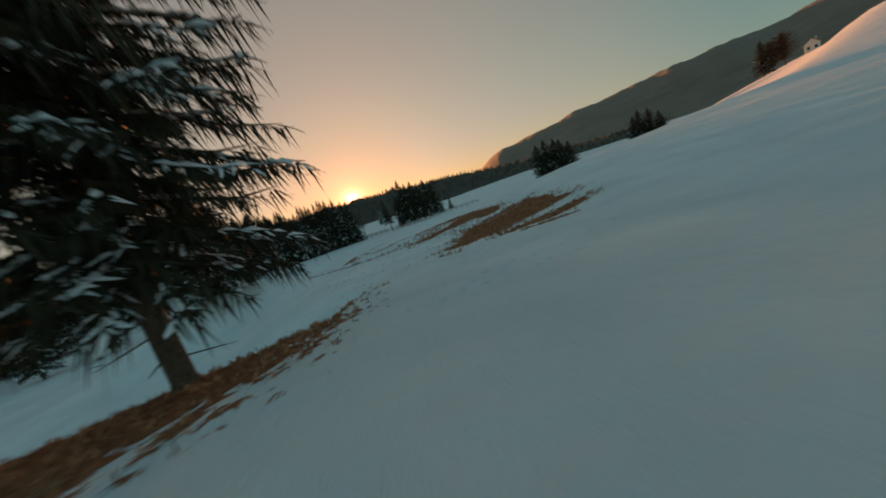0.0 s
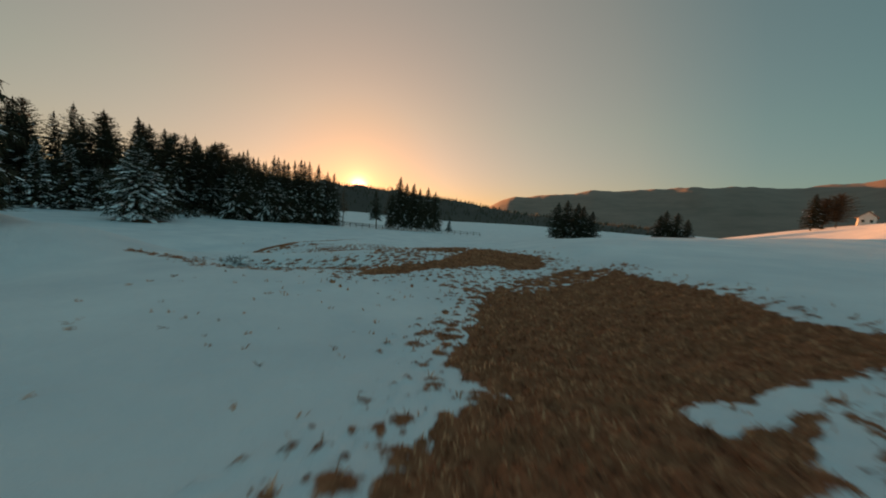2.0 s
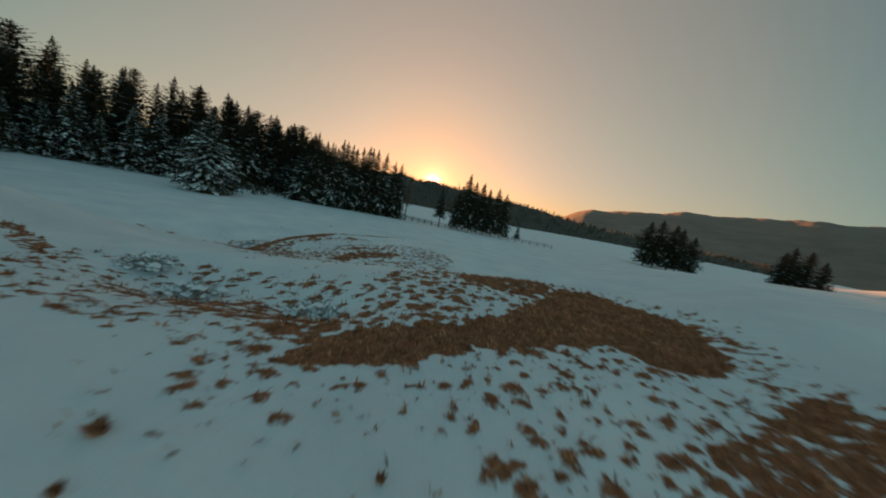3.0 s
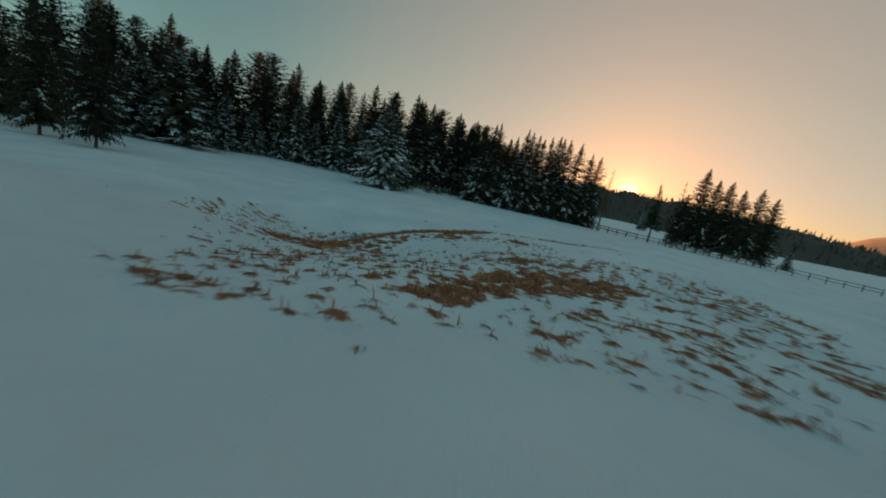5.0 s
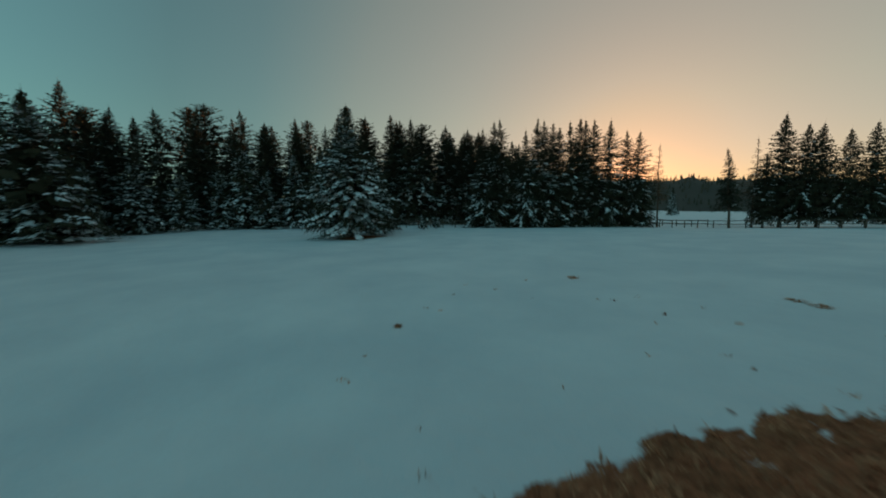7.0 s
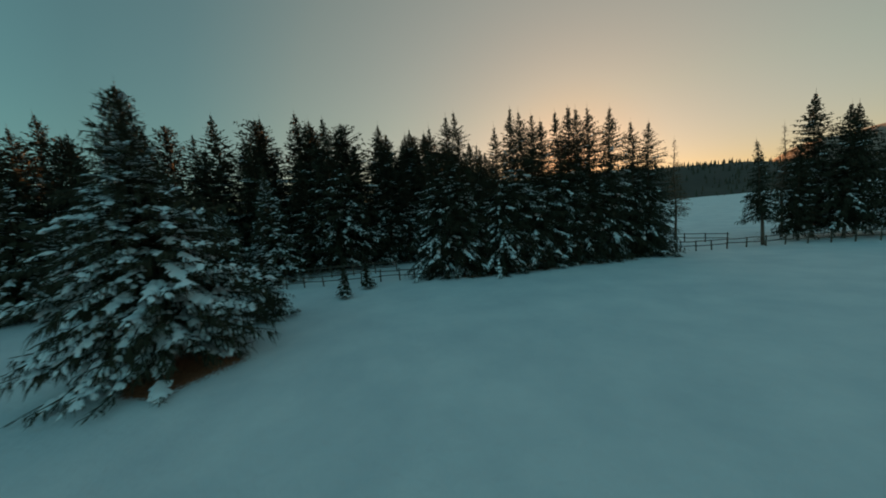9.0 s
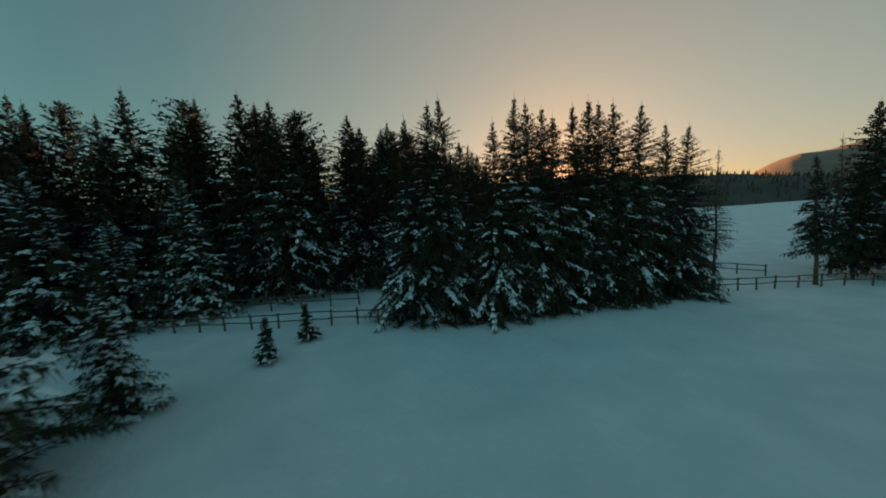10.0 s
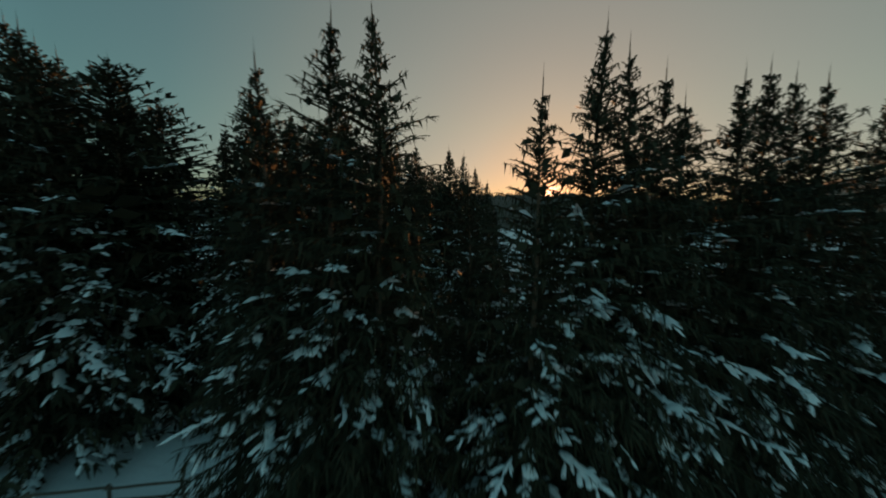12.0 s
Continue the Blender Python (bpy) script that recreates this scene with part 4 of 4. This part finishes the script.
make_fence([(-66.0, 70.5), (-58.7, 76.6), (-53.2, 80.6), (-45.9, 86.0), (-43.5, 87.6)], 1.9, "weathered post-and-rail fence standing in the snow", (0.45, 0.85), 1.15, seed=2)
make_fence([(-66.0, 75.0), (-59.3, 80.4), (-54.5, 84.6), (-49.5, 89.4)], 2.6, "low log fence along the edge of the wood", (0.5, 0.9), 1.2, seed=3)
make_fence([(-27.0, 104.4), (-22.9, 107.6), (-20.2, 109.8), (-15.1, 113.6), (-8.0, 115.6), (2.0, 117.5), (14.0, 120.0)], 2.0, "weathered rail fence beside a track", (0.5, 0.92), 1.15, seed=4)
make_fence([(-33.0, 119.5), (-26.0, 118.2), (-19.6, 116.4)], 2.4, "short rail fence out in the snowy field", (0.45, 0.9), 1.2, seed=5)


# ---------------------------------------------------------------- the house on the slope
def make_house(x, y, turn):
    root = tagged(new("small_house"), "small white gabled house on a sunlit slope", "house")
    root.matrix_basis = pose(x, y, surface_at(x, y) - 0.4, 0, 0, turn)
    w, d, h, g = 3.8, 5.0, 2.7, 1.7
    bd = Build()
    box(bd, (0, 0, h / 2), (w, d, h), 0, 0.02)
    for s in (-1, 1):
        bd.face(Vector((-w / 2, s * d / 2, h)), Vector((w / 2, s * d / 2, h)), Vector((0, s * d / 2, h + g)))
    part("wall", bd.mesh("wall", WALLS), root)
    bd = Build()
    for s in (-1, 1):
        a, b = Vector((0, 0, h + g + 0.12)), Vector((s * (w / 2 + 0.5), 0, h - 0.3))
        for dz in (0.0, 0.16):
            bd.face(a + Vector((0, -d / 2 - 0.5, dz)), b + Vector((0, -d / 2 - 0.5, dz)), b + Vector((0, d / 2 + 0.5, dz)), a + Vector((0, d / 2 + 0.5, dz)))
        for e in (-1, 1):
            o = Vector((0, e * (d / 2 + 0.5), 0))
            bd.face(a + o, b + o, b + o + Vector((0, 0, 0.16)), a + o + Vector((0, 0, 0.16)))
        bd.face(b + Vector((0, -d / 2 - 0.5, 0)), b + Vector((0, d / 2 + 0.5, 0)), b + Vector((0, d / 2 + 0.5, 0.16)), b + Vector((0, -d / 2 - 0.5, 0.16)))
    part("roof", bd.mesh("roof", ROOF), root, "brown tiled roof")
    bd = Build()
    box(bd, (1.0, 1.5, h + g - 0.1), (0.45, 0.45, 1.1), 0, 0.03)
    part("chimney", bd.mesh("chimney", WALLS), root)
    for wx in (-0.9, 0.9):
        bd = Build()
        box(bd, (wx, -d / 2 - 0.01, 1.4), (0.7, 0.08, 0.9), 0, 0.01)
        win = part("window", bd.mesh("window", TIMBER), root)
        bd = Build()
        box(bd, (wx, -d / 2 - 0.05, 1.4), (0.56, 0.04, 0.76), 0, 0.01)
        part("pane", bd.mesh("pane", GLASS), win)
    return root


make_house(142.0, 128.0, -48)


# ---------------------------------------------------------------- grass, shrubs
def make_grass():
    rnd = np.random.RandomState(4)
    n = 590000
    x, y = rnd.uniform(-23, 15, n), rnd.uniform(1, 57, n)
    b = bare(x, y)
    keep = b > rnd.uniform(0.46, 0.85, n)
    # stray blades that poke through the snow
    cx, cy = np.concatenate([rnd.uniform(-6, 10, 420), rnd.uniform(-21, -4, 150)]), np.concatenate([rnd.uniform(15.5, 38, 420), rnd.uniform(38, 60, 150)])
    few = rnd.randint(2, 7, len(cx))
    cx, cy = np.repeat(cx, few), np.repeat(cy, few)
    x, y = np.concatenate([x[keep], cx + rnd.normal(0, 0.035, len(cx))]), np.concatenate([y[keep], cy + rnd.normal(0, 0.035, len(cy))])
    z = surface(x, y)
    n = len(x)
    clump = np.clip(0.75 - tussocks(x, y), 0.05, 0.75)
    h = (0.025 + 0.09 * clump) * rnd.uniform(0.6, 1.4, n)
    az, w = rnd.uniform(0, 2 * np.pi, n), rnd.uniform(0.006, 0.015, n)
    lie = rnd.uniform(0.4, 1.3, n) * h
    dx, dy = np.cos(az), np.sin(az)
    sx, sy = -dy * w, dx * w
    foot = np.stack([x, y, z - 0.01], -1)
    side = np.stack([sx, sy, 0 * sx], -1)
    mid = foot + np.stack([dx * lie * 0.35, dy * lie * 0.35, h * 0.65], -1)
    tip = foot + np.stack([dx * lie, dy * lie, h], -1)
    v = np.stack([foot - side, foot + side, mid + side * 0.8, mid - side * 0.8, tip], 1).reshape(-1, 3)
    i = (np.arange(n) * 5)[:, None]
    faces = [tuple(q) for q in (i + np.array([[0, 1, 2, 3]])).tolist()] + [tuple(q) for q in (i + np.array([[3, 2, 4]])).tolist()]
    tagged(new("dry_grass", mesh("dry_grass", v.tolist(), faces, GRASS)), "matted brown winter grass on snow-free turf", "grass", kind="stuff")


make_grass()


def make_shrub(x, y, radius, tall, seed, label="bare shrub half buried under lumps of snow"):
    rnd = random.Random(seed)
    bd, cap = Build(), Build()
    for k in range(80):
        az, out = rnd.uniform(0, 6.28), rnd.random() ** 0.6
        p = Vector((math.cos(az), math.sin(az), 0)) * radius * 0.4 * out
        tip = Vector((math.cos(az), math.sin(az), 0)) * radius * out + Vector((0, 0, tall * (1.1 - 0.6 * out) * rnd.uniform(0.6, 1.15)))
        pts = [p + Vector((0, 0, -0.05)), p.lerp(tip, 0.5) + Vector((rnd.uniform(-0.06, 0.06), rnd.uniform(-0.06, 0.06), 0.06)), tip]
        bd.tube(pts, [0.010, 0.008, 0.004], 3, False)
        for j in range(7):
            q = p.lerp(tip, rnd.uniform(0.3, 1.0))
            d = Vector((rnd.uniform(-1, 1), rnd.uniform(-1, 1), rnd.uniform(0, 1))).normalized() * rnd.uniform(0.06, 0.16)
            o = d.orthogonal().normalized() * 0.010
            bd.face(q - o, q + o, q + d)
        if k % 2 == 0:
            r = rnd.uniform(0.05, 0.15)
            c = p.lerp(tip, rnd.uniform(0.5, 0.95))
            i = len(cap.v)
            cap.v.append(c + Vector((0, 0, r * 0.6)))
            for m in range(7):
                g = r * rnd.uniform(0.6, 1.3)
                cap.v.append(c + Vector((g * math.cos(m * 0.8976), g * math.sin(m * 0.8976), rnd.uniform(-0.06, 0.02))))
            cap.f.extend((i, i + 1 + m, i + 1 + (m + 1) % 7) for m in range(7))
    root = tagged(new("snowy_shrub"), label, "shrub", "snowy shrubs")
    root.location = (x, y, surface_at(x, y) - 0.02)
    tagged(part("brushwood", bd.mesh("brushwood", FROST), root, "thin frosted twigs"), kind="stuff")
    part("snow_cap", cap.mesh("snow_cap", SNOW, True), root, "lumps of snow")
    return root


make_shrub(-1.25, 31.3, 0.7, 0.42, 1)
make_shrub(-4.4, 31.2, 0.8, 0.4, 2)
make_shrub(-6.6, 31.9, 0.75, 0.38, 3)
make_shrub(-16.0, 45.2, 0.6, 0.25, 4)
make_shrub(-16.6, 46.8, 0.6, 0.25, 5)


def make_tuft(x, y, radius, tall, seed):
    rnd = random.Random(seed)
    bd = Build()
    for k in range(70):
        az, out = rnd.uniform(0, 6.28), rnd.random()
        d, e = Vector((math.cos(az), math.sin(az), 0)), Vector((-math.sin(az), math.cos(az), 0)) * rnd.uniform(0.008, 0.016)
        p = d * (radius * 0.5 * out) - Vector((0, 0, 0.03))
        q = p + d * (radius * rnd.uniform(0.2, 0.7)) + Vector((0, 0, tall * rnd.uniform(0.5, 1.0)))
        m = p.lerp(q, 0.5) + Vector((0, 0, tall * 0.2))
        bd.strip([p - e, m - e * 0.8], [p + e, m + e * 0.8])
        bd.face(m - e * 0.8, m + e * 0.8, q)
    ob = new("grass_tuft", bd.mesh("grass_tuft", GRASS))
    ob.location = (x, y, surface_at(x, y))
    return tagged(ob, "dry brown grass tuft in the snow, some standing for shadow marks", "grass tuft", "grass tufts in the snow")


# first entries stand in for shadow marks on the meadow, the rest are grass
TUFTS_AND_SHADE_MARKS = [(-18.5, 61.2, 0.3, 0.1), (-12.6, 61.7, 0.3, 0.1), (-13.0, 62.0, 0.3, 0.08), (-19.9, 54.4, 0.14, 0.1), (-15.7, 50.9, 0.22, 0.2), (-15.2, 51.6, 0.18, 0.14), (-18.7, 47.2, 0.12, 0.12), (-19.4, 45.4, 0.1, 0.14),
         (-15.1, 49.6, 0.14, 0.12), (-17.9, 46.2, 0.12, 0.14), (-21.4, 41.8, 0.14, 0.1), (-0.2, 26.5, 0.07, 0.12), (1.8, 27.6, 0.06, 0.14), (-0.6, 27.0, 0.13, 0.14), (2.9, 24.8, 0.14, 0.12)]
for k, (x, y, radius, tall) in enumerate(TUFTS_AND_SHADE_MARKS):
    make_tuft(x, y, radius, tall, 400 + k)
